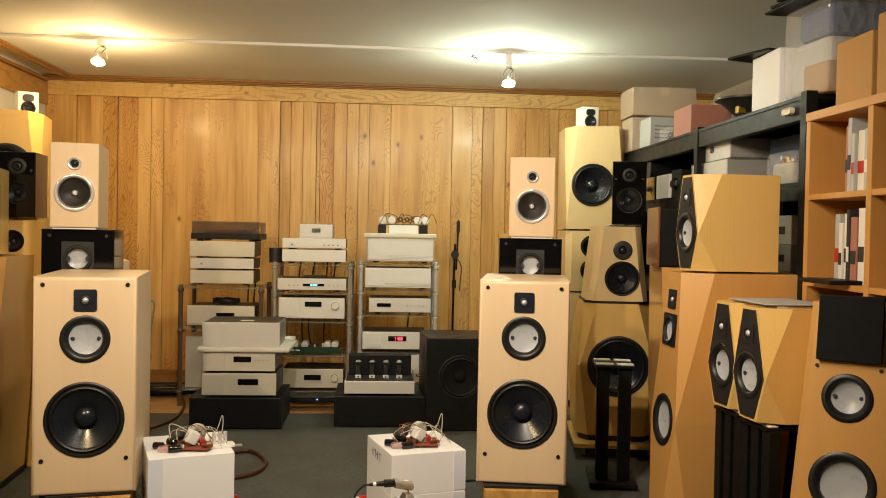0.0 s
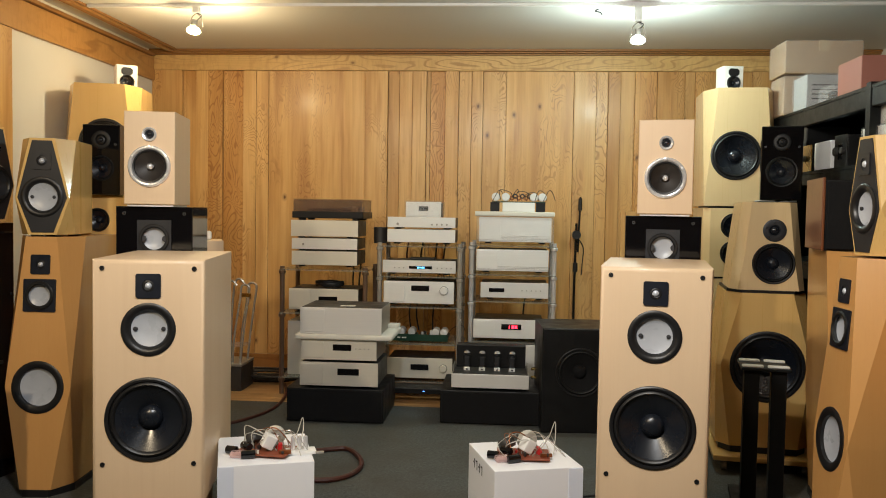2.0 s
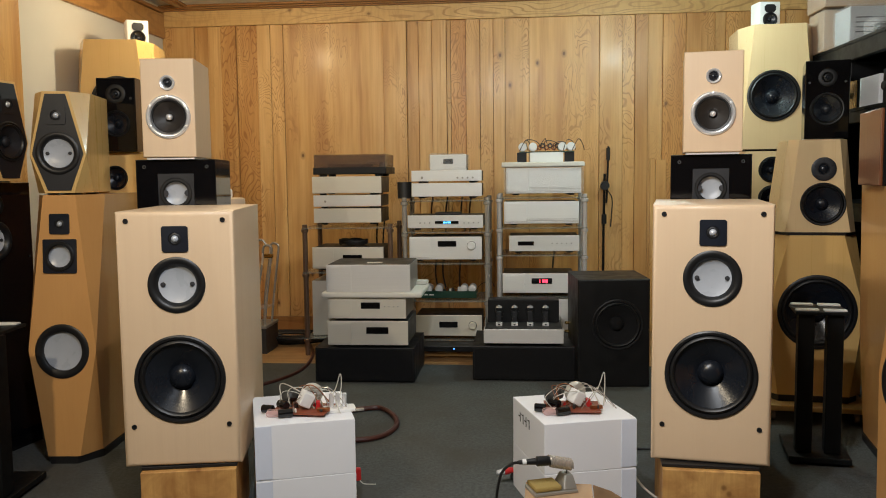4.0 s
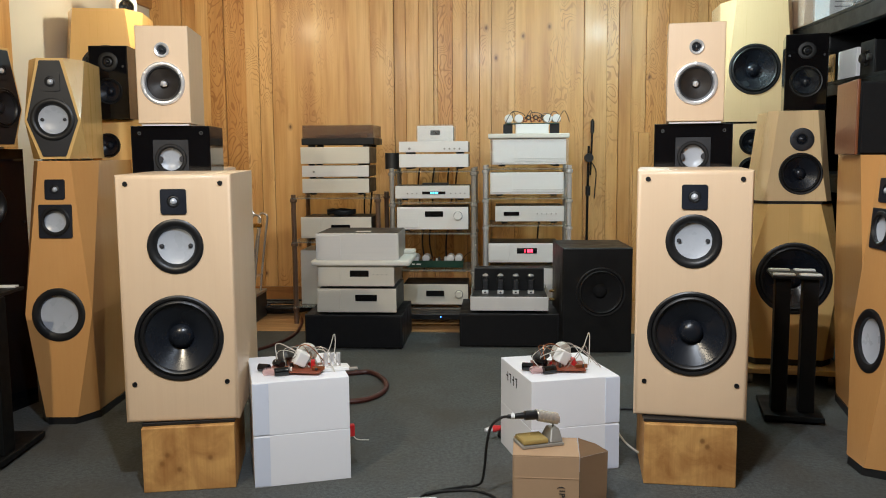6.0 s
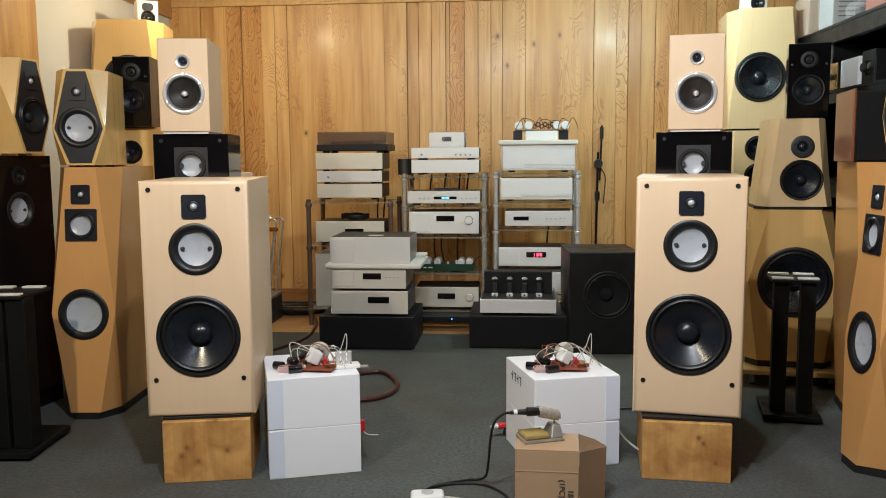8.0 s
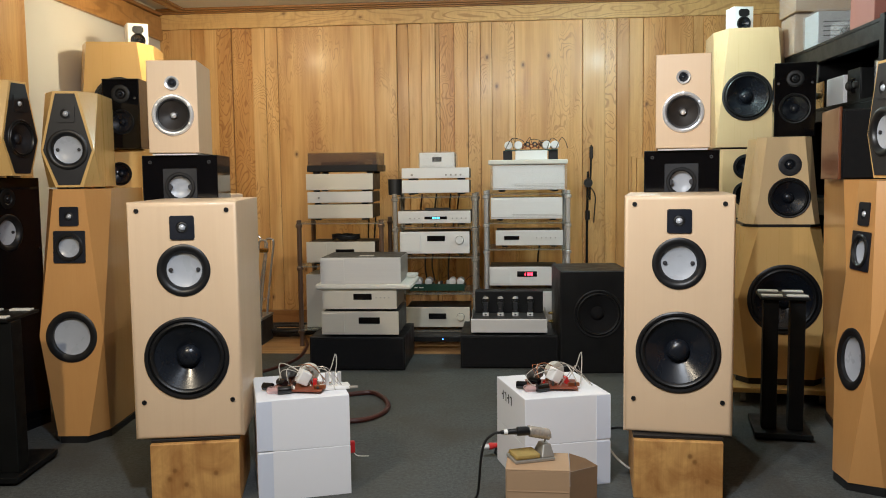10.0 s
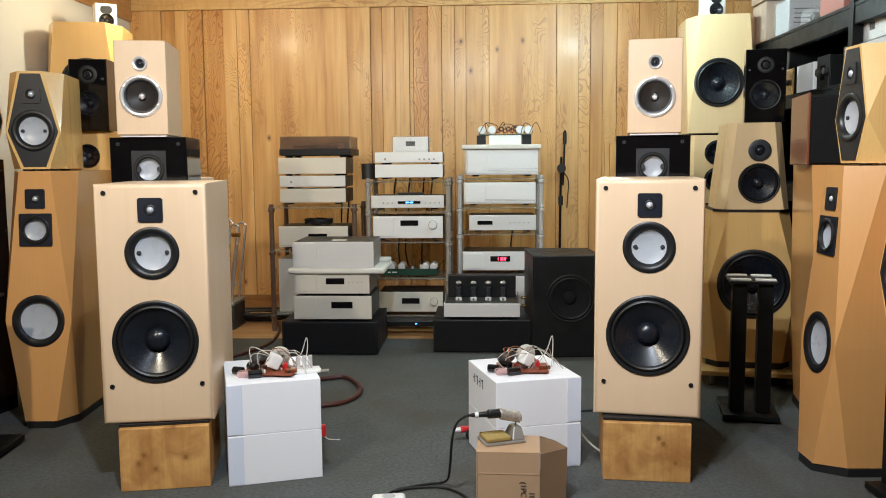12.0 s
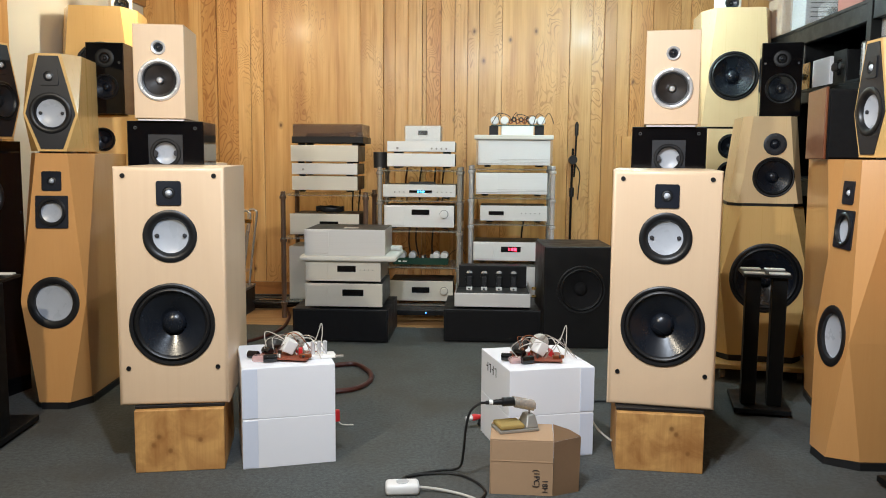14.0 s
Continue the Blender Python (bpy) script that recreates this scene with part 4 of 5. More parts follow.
component("power_amplifier", -1.124, 5.935, 1.032, 0.445, 0.118, 0.34, "alu_gold", "champagne power amplifier under a record player", casing="casing")
component("preamplifier", -1.123, 5.935, 0.948, 0.434, 0.084, 0.34, "alu", "flat silver preamplifier in a stack", buttons=[(-0.14, 0.045, 0.007)])
component("power_supply", -1.123, 5.935, 0.8445, 0.434, 0.1035, 0.34, "alu_gold", "plain champagne power supply on a glass shelf", casing="casing")
component("cd_player", -1.128, 5.945, 0.5505, 0.462, 0.150, 0.35, "alu_gold", "champagne disc player with a dark display on a glass shelf", "disc player", display=(0.03, 0.085, 0.125, 0.03), panel=True, digits=("led_blue", []))
t = thing("mains_filter", -1.30, 6.02, 0.115, 0, "tall silver box standing in the bottom of the rack", "power supply")
part("body", box(-0.085, 0.085, 0.0, 0.30, 0.0, 0.36, 0.004), "alu_gold", t)
t = thing("coiled_lead", -1.12, 6.10, 0.702, 0, "coiled black lead lying on a disc player", "cable")
part("coil", tube([(0.09 * math.cos(a * 0.9), 0.07 * math.sin(a * 0.9), 0.010 + 0.006 * (a % 5)) for a in range(1, 26)], 0.008, steps=3), "cable", t, smooth=True)

# middle rack
t = component("small_preamp", -0.484, 6.02, 1.181, 0.232, 0.100, 0.20, "alu_white", "small silver unit wrapped in clear film", "preamplifier", display=(0.0, 0.056, 0.062, 0.030), feet=False)
part("film", box(-0.124, 0.124, -0.012, 0.21, 0.001, 0.108, 0.016, 2), "film", t, "crinkled clear film")
component("line_stage", -0.492, 5.972, 1.101, 0.445, 0.080, 0.32, "alu_white", "bright silver preamplifier with four small buttons", "preamplifier", buttons=[(-0.155, 0.035, 0.008)] + [(0.07 + k * 0.032, 0.033, 0.006) for k in range(4)])
component("line_supply", -0.492, 5.972, 1.0045, 0.445, 0.0965, 0.32, "alu_white", "bright silver unit under a preamplifier", "preamplifier")
component("disc_player", -0.503, 5.972, 0.8045, 0.480, 0.094, 0.32, "alu", "silver disc player with a lit blue display", "disc player", display=(0.01, 0.048, 0.15, 0.018), buttons=[(-0.16, 0.045, 0.005), (-0.13, 0.045, 0.004), (-0.10, 0.045, 0.004)] + [(0.12 + 0.03 * k, 0.045, 0.004) for k in range(4)], digits=("led_blue", [(-0.022, -0.008), (-0.004, 0.002), (0.006, 0.026)]))
t = thing("disc_clamp", -0.49, 6.10, 0.8985, 0, "flat dark puck lying on a disc player", "clamp")
part("puck", box(-0.085, 0.085, -0.05, 0.05, 0, 0.014, 0.004), "casing", t)
component("integrated_amplifier", -0.503, 5.972, 0.6045, 0.462, 0.157, 0.33, "alu_white", "silver integrated amplifier with one large knob", display=(0.01, 0.112, 0.118, 0.036), knob=(0.165, 0.100, 0.026), panel=True)
t = thing("valve_board", -0.495, 6.02, 0.3625, 0, "bare green circuit board with round white capacitors", "circuit board")
part("board", box(-0.185, 0.185, 0, 0.24, 0.018, 0.024), "pcb_green", t)
part("front_strip", box(-0.185, 0.185, -0.004, -0.001, 0.0, 0.045), "pcb_green", t)
for k, x in enumerate((-0.13, -0.06, 0.10, 0.155)):
    part("capacitor", lathe([(0.025, 0.10), (0.025, 0.002), (0.022, 0), (0, 0)], at(x, 0.055, 0.03), 24), "white", t, smooth=True)
for k in range(7):
    part("component", post(-0.03 + k * 0.019, 0.05 + 0.02 * (k % 3), 0.024, 0.05 + 0.012 * (k % 2), 0.008), ("casing", "copper", "white")[k % 3], t)
for a, b in ((-0.15, -0.13), (-0.12, -0.09)):
    part("sticker", box(a, b, -0.007, -0.0045, 0.018, 0.026), "paper", t)
t2 = thing("loose_wire", -0.25, 6.05, 0.40, 0, "thin loose wire over a circuit board", "wire")
part("wire", tube([(-0.08, 0.0, -0.01), (-0.03, 0.0, 0.05), (0.03, 0.01, 0.068), (0.05, 0.03, 0.03)], 0.002, seg=6), "cable", t2)
component("receiver", -0.490, 5.975, 0.1125, 0.430, 0.145, 0.32, "alu_gold", "champagne receiver with one knob on the lowest shelf", display=(0.0, 0.085, 0.118, 0.038), knob=(0.155, 0.080, 0.024), panel=False)
t = thing("router", -0.47, 5.78, -0.012, 0, "flat black box with a blue light under the rack", "box")
part("body", box(-0.21, 0.21, 0.0, 0.16, 0.075, 0.11, 0.004), "satin", t)
for sx in (-0.18, 0.18):
    part("leg", box(sx - 0.01, sx + 0.01, 0.02, 0.14, 0, 0.0745), "satin", t)
part("light", post(0.03, 0.004, 0.090, 0.096, 0.006, seg=10), "led_spot", t, "small blue light", m=pose(0, -0.006, 0))
t = thing("mesh_pot", -0.770, 6.05, 1.0045, 0, "dark wire mesh pot on a glass shelf", "pot")
part("pot", lathe([(0, 0), (0.044, 0), (0.046, 0.105), (0.042, 0.105), (0.040, 0.006), (0, 0.006)], UP, 28), "casing", t, smooth=True)

# right rack
t = component("wrapped_amplifier", 0.117, 6.0, 1.0175, 0.468, 0.172, 0.36, "alu_white", "bright silver amplifier still wrapped in clear film", casing="casing_light", panel=True, lines=4, feet=True)
part("film", box(-0.25, 0.25, -0.012, 0.37, 0.012, 0.178, 0.010), "film", t, "crinkled clear film")
t = thing("white_foam", 0.113, 5.985, 1.196, 0, "white foam slab on a wrapped amplifier", "foam slab")
part("slab", box(-0.258, 0.258, 0, 0.40, 0, 0.030, 0.006), "foam", t)
component("monoblock", 0.103, 6.0, 0.8275, 0.468, 0.152, 0.36, "alu_white", "bright silver amplifier with a raised square panel", casing="casing", panel=True, lines=3)
component("tuner", 0.120, 6.0, 0.6525, 0.440, 0.112, 0.33, "alu", "silver tuner with a dark display", "tuner", display=(-0.115, 0.062, 0.10, 0.026), buttons=[(0.05 + 0.03 * k, 0.062, 0.004) for k in range(5)])
component("dac", 0.085, 5.995, 0.3875, 0.456, 0.136, 0.34, "alu_white", "bright silver converter with a lit red display", "converter", display=(0.02, 0.088, 0.13, 0.036), panel=True, digits=("led_red", [(-0.015, -0.010), (0.002, 0.018), (0.022, 0.038)]))
component("phono_stage", 0.14, 6.0, 0.1245, 0.36, 0.235, 0.30, "alu", "silver box on the lowest shelf behind a valve amplifier", casing="casing_light")
t = thing("small_black_unit", 0.30, 5.90, -0.012, 0, "small black unit on a stand beside the rack", "box")
part("body", box(-0.03, 0.05, 0, 0.08, 0.27, 0.37, 0.004), "satin", t)
part("foot", box(-0.01, 0.03, 0.02, 0.06, 0, 0.2695), "satin", t)

t = thing("crossover_board", 0.137, 6.06, 1.2265, 0, "bare crossover board with coils and white capacitors on foam", "circuit board")
part("carrier", box(-0.105, 0.105, -0.02, 0.14, 0.0, 0.060, 0.004), "white", t)
part("board", box(-0.175, 0.175, -0.005, 0.16, 0.061, 0.067), "pcb_green", t)
for x in (-0.15, -0.085, 0.10, 0.155):
    part("capacitor", lathe([(0.027, 0.09), (0.027, 0.003), (0.024, 0), (0, 0)], at(x, 0.096, 0.0), 24), "white", t, smooth=True)
for k in range(6):
    part("coil", lathe([(0.008, 0.02), (0.017, 0.02), (0.017, 0.0), (0.008, 0.0), (0.008, 0.02)], at(-0.045 + 0.023 * k, 0.090 + 0.012 * (k % 2), 0.02), 16), ("copper", "casing")[k % 2], t, smooth=True)
for k in range(7):
    rng = random.Random(k)
    x = -0.17 + 0.055 * k
    part("wire", tube([(x, 0.0, 0.07), (x + rng.uniform(-.02, .05), -0.01, 0.11 + rng.uniform(0, .035)), (x + 0.06, 0.01, 0.125), (x + 0.08, 0.03, 0.075)], 0.0022, seg=6, steps=6), "cable", t)
for x in (-0.155, 0.145):
    part("foot", box(x - 0.03, x + 0.03, 0.01, 0.05, 0.0, 0.0605), "satin", t)

rng = random.Random(9)
for x, y, z0, z1 in ((-0.62, 6.36, 0.80, 0.99), (-0.52, 6.37, 0.80, 0.99), (-0.42, 6.36, 0.80, 0.99), (-0.36, 6.37, 0.80, 0.99), (-0.55, 6.36, 0.36, 0.60), (-0.43, 6.37, 0.36, 0.60), (-0.60, 6.38, 0.36, 0.60), (-0.95, 6.33, 0.55, 0.83), (-1.00, 6.34, 0.55, 0.83), (0.20, 6.36, 0.38, 0.65)):
    c = thing("hanging_lead", x, y, 0, 0, "dark signal lead hanging behind the rack", "cable", "leads behind the racks")
    k = rng.uniform(-0.03, 0.03)
    part("lead", tube([(k, 0, z0 - 0.02), (k * 0.2 - 0.012, 0.01, (z0 + z1) / 2), (0.0, 0.0, z1 + 0.015)], 0.006, seg=6), rng.choice(("cable", "brown_hose", "cable")), c, smooth=True)
# stacked amplifiers in front
component("stacked_amplifier", -0.881, 5.255, 0.1965, 0.455, 0.148, 0.40, "alu_gold", "champagne amplifier at the bottom of a stack", display=(0.055, 0.095, 0.125, 0.038), panel=True, casing="casing")
component("stacked_amplifier", -0.884, 5.262, 0.3455, 0.440, 0.130, 0.38, "alu_gold", "champagne amplifier in the middle of a stack", display=(0.02, 0.085, 0.108, 0.036), panel=True, casing="casing_light", buttons=[(0.10 + 0.025 * k, 0.08, 0.003) for k in range(4)])
t = thing("foam_tray", -0.862, 5.235, 0.476, 0, "cream foam tray between two amplifiers", "foam slab")
part("tray", box(-0.275, 0.29, 0, 0.42, 0, 0.032, 0.012, 3), "foam", t, smooth=True)
part("rim", box(-0.22, 0.285, 0.32, 0.418, 0.0325, 0.055, 0.008), "foam", t)
t = component("stacked_amplifier", -0.872, 5.25, 0.5085, 0.472, 0.152, 0.37, "alu", "silver amplifier with a dark lid on a foam tray", casing="casing_light", panel=True, feet=False)
part("lid", box(-0.228, 0.228, 0.012, 0.36, 0.1495, 0.1535, 0.001), "casing", t, "dark top plate")
part("sticker", box(-0.02, 0.065, 0.07, 0.13, 0.154, 0.1548), "paper", t, "pale paper sticker")

# valve amplifier
t = thing("valve_amplifier", -0.014, 5.315, 0.1965, 0, "silver valve amplifier with four glass tubes", "valve amplifier")
part("chassis", box(-0.222, 0.222, 0.0, 0.30, 0.014, 0.094, 0.003), "alu", t)
part("top_plate", box(-0.215, 0.215, 0.006, 0.294, 0.0945, 0.098), "casing", t)
part("rear_housing", box(-0.205, 0.205, 0.20, 0.296, 0.0985, 0.232, 0.004), "satin", t)
for sx in (-1, 1):
    part("side_guard", box(sx * 0.214 - 0.003, sx * 0.214 + 0.003, 0.03, 0.198, 0.0985, 0.135, 0.002), "casing_light", t)
    part("foot", post(sx * 0.17, 0.04, 0, 0.014, 0.018), "rubber", t)
    part("foot", post(sx * 0.17, 0.26, 0, 0.014, 0.018), "rubber", t)
for x in (-0.138, -0.050, 0.038, 0.125):
    v = part("valve", lathe([(0.016, 0.115), (0.019, 0.130), (0.020, 0.150), (0.027, 0.172), (0.027, 0.190), (0.018, 0.206), (0.014, 0.216), (0, 0.219)], Matrix.Translation((x, 0.10, 0)) @ UP, 24), "bulb", t, "clear glass valve", True)
    part("base", box(x - 0.018, x + 0.018, 0.082, 0.118, 0.0985, 0.1165, 0.003), "white", v, "white ceramic socket")
    part("socket_hole", post(x, 0.0815, 0.103, 0.112, 0.006, seg=10), "ink", v)
    part("electrode", box(x - 0.013, x + 0.013, 0.092, 0.108, 0.12, 0.178, 0.004), "ink", v)
    part("getter", lathe([(0.019, 0.201), (0.013, 0.211), (0, 0.215)], Matrix.Translation((x, 0.10, 0)) @ UP, 16), "chrome", v, smooth=True)

# microphone stand against the wall
t = thing("microphone_stand", 0.575, 6.80, -0.012, 0, "thin black microphone stand against the pine boards", "stand")
part("pole", tube([(-0.01, 0, 0.02), (-0.008, 0, 0.7), (0.0, 0.01, 1.16)], 0.009), "metal_black", t, smooth=True)
part("pole_tip", tube([(0.012, 0, 0.95), (0.022, 0.0, 1.26), (0.024, 0.0, 1.355)], 0.007), "metal_black", t, smooth=True)
part("grip", post(0.023, 0.0, 1.255, 1.345, 0.014), "rubber", t, smooth=True)
part("joint", lathe([(0, -0.03), (0.03, -0.03), (0.034, -0.01), (0.034, 0.01), (0.03, 0.03), (0, 0.03)], at(0.0, 1.075), 20), "rubber", t, smooth=True)
part("clutch", post(-0.004, 0, 0.80, 0.87, 0.018), "rubber", t, smooth=True)
part("cable", tube([(0.012, -0.02, 1.05), (0.05, -0.02, 0.98), (0.045, -0.02, 0.86), (0.04, -0.02, 0.78)], 0.004), "cable", t, smooth=True)
for a in (30, 150, 270):
    part("leg", tube([(-0.01, 0, 0.05), (-0.01 + 0.2 * math.cos(radians(a)), -0.12 + 0.10 * math.sin(radians(a)), 0.010)], 0.008), "metal_black", t)
t = thing("leaning_board", 0.955, 6.85, -0.012, 0, "narrow pine boards leaning on the panelled wall", "board")
part("board", box(-0.055, -0.02, -0.01, 0.012, 0, 1.265, 0.002), "pine", t)
part("board", box(-0.018, 0.055, -0.02, 0.010, 0, 1.255, 0.002), "pine", t)

# ---- white boxes with crossovers ----


def white_box(x, y, yaw, w, d, h, label, fold=1):
    t = thing("white_box", x, y, 0, yaw, label, "box", "white boxes with crossovers")
    part("lower_box", box(-w / 2, w / 2, 0, d, 0, h * 0.49, 0.0015), "white_box", t)
    part("upper_box", box(-w / 2, w / 2, 0.001, d, h * 0.49 + 0.0005, h, 0.0025), "white_box", t)
    a, b = sorted((fold * (w / 2 - 0.052), fold * (w / 2 + 0.0008)))
    part("panel_fold", box(a, b, -0.0012, 0.002, h * 0.49 + 0.006, h - 0.004), "white_fold", t, "bluish folded-over strip")
    part("panel_fold", box(a, b, -0.0014, 0.0018, 0.004, h * 0.49 - 0.004), "white_fold", t, "bluish folded-over strip")
    return t


def cylinder_along(cx, cy, cz, r, half, turn, tip=0.0):
    """A lying can with rounded rims, its axis turned about z and tipped."""
    return lathe([(0, -half), (r - 0.002, -half), (r, -half + 0.002), (r, half - 0.002), (r - 0.002, half), (0, half)], Matrix.Translation((cx, cy, cz)) @ pose(0, 0, 0, tip, 0, turn), 22)


def crossover(x, y, z, yaw, seed):
    rng = random.Random(seed)
    t = thing("crossover", x, y, z, yaw, "red-brown crossover board with coils, capacitors and wires on a white box", "circuit board", "crossovers")
    part("board", box(-0.085, 0.105, -0.07, 0.07, 0.008, 0.011), "pcb_red", t, m=pose(0, 0, 0, 0, 0, -12))
    for sx, sy in ((-0.06, -0.04), (0.08, -0.05), (0.0, 0.05)):
        part("standoff", post(sx, sy, 0, 0.008, 0.006), "casing", t)
    part("air_coil", lathe([(0.018, -0.012), (0.036, -0.011), (0.038, -0.007), (0.038, 0.007), (0.036, 0.011), (0.018, 0.012), (0.018, -0.012)], Matrix.Translation((0.035, 0.045, 0.048)) @ pose(0, 0, 0, 14, 0, 15), 32), "grey_cable", t, "large pale wound coil", True)
    part("film_capacitor", box(-0.021, 0.021, -0.021, 0.021, -0.024, 0.024, 0.004), "white", t, "white block capacitor", m=pose(0.022, -0.015, 0.046, 8, 28, 25))
    part("red_capacitor", box(0.056, 0.070, -0.026, -0.006, 0.011, 0.040, 0.003), "red", t, "small red capacitor")
    for cx, cy, cz, turn, half in ((-0.105, -0.020, 0.016, 70, 0.020), (-0.040, -0.072, 0.015, -75, 0.024), (-0.055, -0.012, 0.027, 40, 0.022)):
        part("electrolytic", cylinder_along(cx, cy, cz, 0.014, half, turn), "gloss", t, "black sleeved capacitor", True)
    part("taped_coil", lathe([(0.012, -0.016), (0.030, -0.015), (0.033, -0.009), (0.033, 0.009), (0.030, 0.015), (0.012, 0.016), (0.012, -0.016)], Matrix.Translation((-0.040, 0.050, 0.036)) @ pose(0, 0, 0, 55, 0, 30), 26), "casing", t, "dark taped coil", True)
    part("resistor", box(0.062, 0.105, -0.056, -0.043, 0.011, 0.024, 0.002), "copper", t)
    part("bag", box(-0.105, -0.050, -0.075, -0.035, 0.0, 0.022, 0.009, 2), "pink_film", t, "scrap of pinkish clear film")
    for k in range(16):
        part("small_part", post(rng.uniform(-0.07, 0.09), rng.uniform(-0.06, 0.05), 0.011, rng.uniform(0.018, 0.030), rng.uniform(0.003, 0.007), seg=10), rng.choice(("copper", "copper", "red", "steel", "paper", "casing")), t, smooth=True)
    for k in range(11):
        a = rng.uniform(-0.07, 0.05)
        pts = [(a, rng.uniform(-0.05, 0.05), 0.013), (a + rng.uniform(-0.03, 0.05), rng.uniform(-0.03, 0.06), rng.uniform(0.05, 0.09)), (a + rng.uniform(0.04, 0.09), rng.uniform(-0.04, 0.06), rng.uniform(0.04, 0.085)), (a + rng.uniform(0.08, 0.14), rng.uniform(-0.06, 0.05), 0.006)]
        part("wire", tube(pts, (0.0012, 0.0019)[k % 2], seg=6, steps=8), ("steel", "grey_cable", "steel", "copper", "grey_cable")[k % 5], t, smooth=True)
    part("wire", tube([(0.08, 0.03, 0.012), (0.115, 0.035, 0.06), (0.135, 0.03, 0.118), (0.138, 0.028, 0.075), (0.125, 0.0, 0.006)], 0.0019, seg=6, steps=8), "grey_cable", t, "stiff pale wire bent upward", True)
    return t


t = white_box(-0.724, 3.283, 19, 0.322, 0.37, 0.358, "white cardboard box with a crossover on it on the carpet", -1)
part("red_plug", box(0.161, 0.182, 0.03, 0.05, 0.135, 0.178, 0.004), "red", t, "red plug on the side")
part("plug_wire", tube([(0.175, 0.035, 0.138), (0.19, 0.02, 0.128), (0.225, 0.0, 0.130)], 0.0018, seg=6), "grey_cable", t)
crossover(-0.775, 3.41, 0.3585, 8, 3)
t = thing("terminal_block", -0.650, 3.425, 0.3585, 20, "metal terminals on a white strip", "terminals")
part("strip", box(-0.045, 0.06, -0.03, 0.03, 0, 0.012, 0.002), "white", t)
for k in range(3):
    part("pin", post(-0.02 + 0.022 * k, 0.0, 0.012, 0.06, 0.008), "chrome", t, smooth=True)
part("lever", box(0.055, 0.085, -0.045, -0.03, 0.004, 0.012, 0.002), "steel", t)

t = white_box(0.200, 3.425, 17, 0.322, 0.36, 0.334, "white cardboard box with scribbled letters and a crossover on it")
for k in range(4):
    b = bmesh.new()
    y0 = 0.16 + 0.035 * k
    box(-0.1625, -0.1612, y0, y0 + 0.005, 0.268, 0.302, bm=b)
    box(-0.1625, -0.1612, y0 + 0.008, y0 + 0.020, 0.296 - 0.012 * (k % 2), 0.300 - 0.012 * (k % 2), bm=b)
    part("mark", b, "ink", t, "dark marker stroke")
crossover(0.135, 3.565, 0.3345, 12, 8)
# ---- carton with soldering iron ----
t = thing("carton", 0.082, 3.085, 0, -2, "opened brown carton with marker writing on the carpet", "carton")
part("front_wall", box(-0.100, 0.100, 0.0, 0.004, 0, 0.180, 0.001), "card", t)
part("rear_wall", box(-0.100, 0.100, 0.166, 0.170, 0, 0.180, 0.001), "card", t)
part("side_wall", box(-0.104, -0.1005, 0.0, 0.170, 0, 0.180, 0.001), "card", t)
flap = bmesh.new()
for c in ((0.101, 0.0, 0.0), (0.186, 0.050, 0.0), (0.190, 0.052, 0.186), (0.101, 0.0, 0.180)):
    flap.verts.new(c)
flap.faces.new(flap.verts[:])
bmesh.ops.solidify(flap, geom=flap.faces[:], thickness=0.004)
part("open_side", flap, "card", t)
flap = bmesh.new()
for c in ((0.101, 0.001, 0.180), (0.190, 0.053, 0.186), (0.155, 0.10, 0.192), (0.101, 0.12, 0.202)):
    flap.verts.new(c)
flap.faces.new(flap.verts[:])
bmesh.ops.solidify(flap, geom=flap.faces[:], thickness=0.003)
part("torn_flap", flap, "card_in", t, "folded brown flap")
part("top_flap", box(-0.104, 0.100, 0.0, 0.172, 0.1805, 0.1845, 0.001), "card", t)
part("crease", box(-0.0995, 0.0985, -0.0012, 0.001, 0.111, 0.1145, 0.0005), "card", t, "raised crease in the board")
for word, x, z in (("18H", 0.066, 0.056), ("(1PC)", 0.039, 0.089)):
    cu = bpy.data.curves.new("writing", "FONT")
    cu.body, cu.size, cu.extrude = word, 0.026, 0.0003
    w = new("writing", cu)
    cu.materials.append(M["ink"])
    w.parent = t
    w.matrix_basis = pose(x, -0.0016, z, 90, 90, 0)
    tagged(w, "black marker writing")
t = thing("soldering_iron_stand", 0.075, 3.20, 0.185, 20, "metal soldering stand with a yellow sponge on a carton", "soldering stand")
part("tray", box(-0.085, 0.055, -0.045, 0.045, 0, 0.010, 0.003), "casing_light", t)
part("sponge", box(-0.080, 0.005, -0.040, 0.040, 0.0105, 0.026, 0.005, 2), "sponge", t, "worn brownish yellow sponge")
foot = bmesh.new()
base = [foot.verts.new(c) for c in ((0.008, -0.040, 0.0105), (0.055, -0.040, 0.0105), (0.055, 0.040, 0.0105), (0.008, 0.040, 0.0105))]
crown = [foot.verts.new(c) for c in ((0.020, -0.022, 0.050), (0.048, -0.022, 0.050), (0.048, 0.022, 0.050), (0.020, 0.022, 0.050))]
foot.faces.new(base)
foot.faces.new(crown)
for k in range(4):
    foot.faces.new((base[k], base[(k + 1) % 4], crown[(k + 1) % 4], crown[k]))
bmesh.ops.bevel(foot, geom=foot.edges[:], offset=0.004, segments=2, affect="EDGES", profile=0.5)
part("foot_block", foot, "casing_light", t, "grey cast metal foot")
part("bracket", tube([(0.034, 0.0, 0.048), (0.034, 0.0, 0.062), (0.012, 0.0, 0.078), (-0.004, 0.0, 0.086)], 0.003), "steel", t, smooth=True)
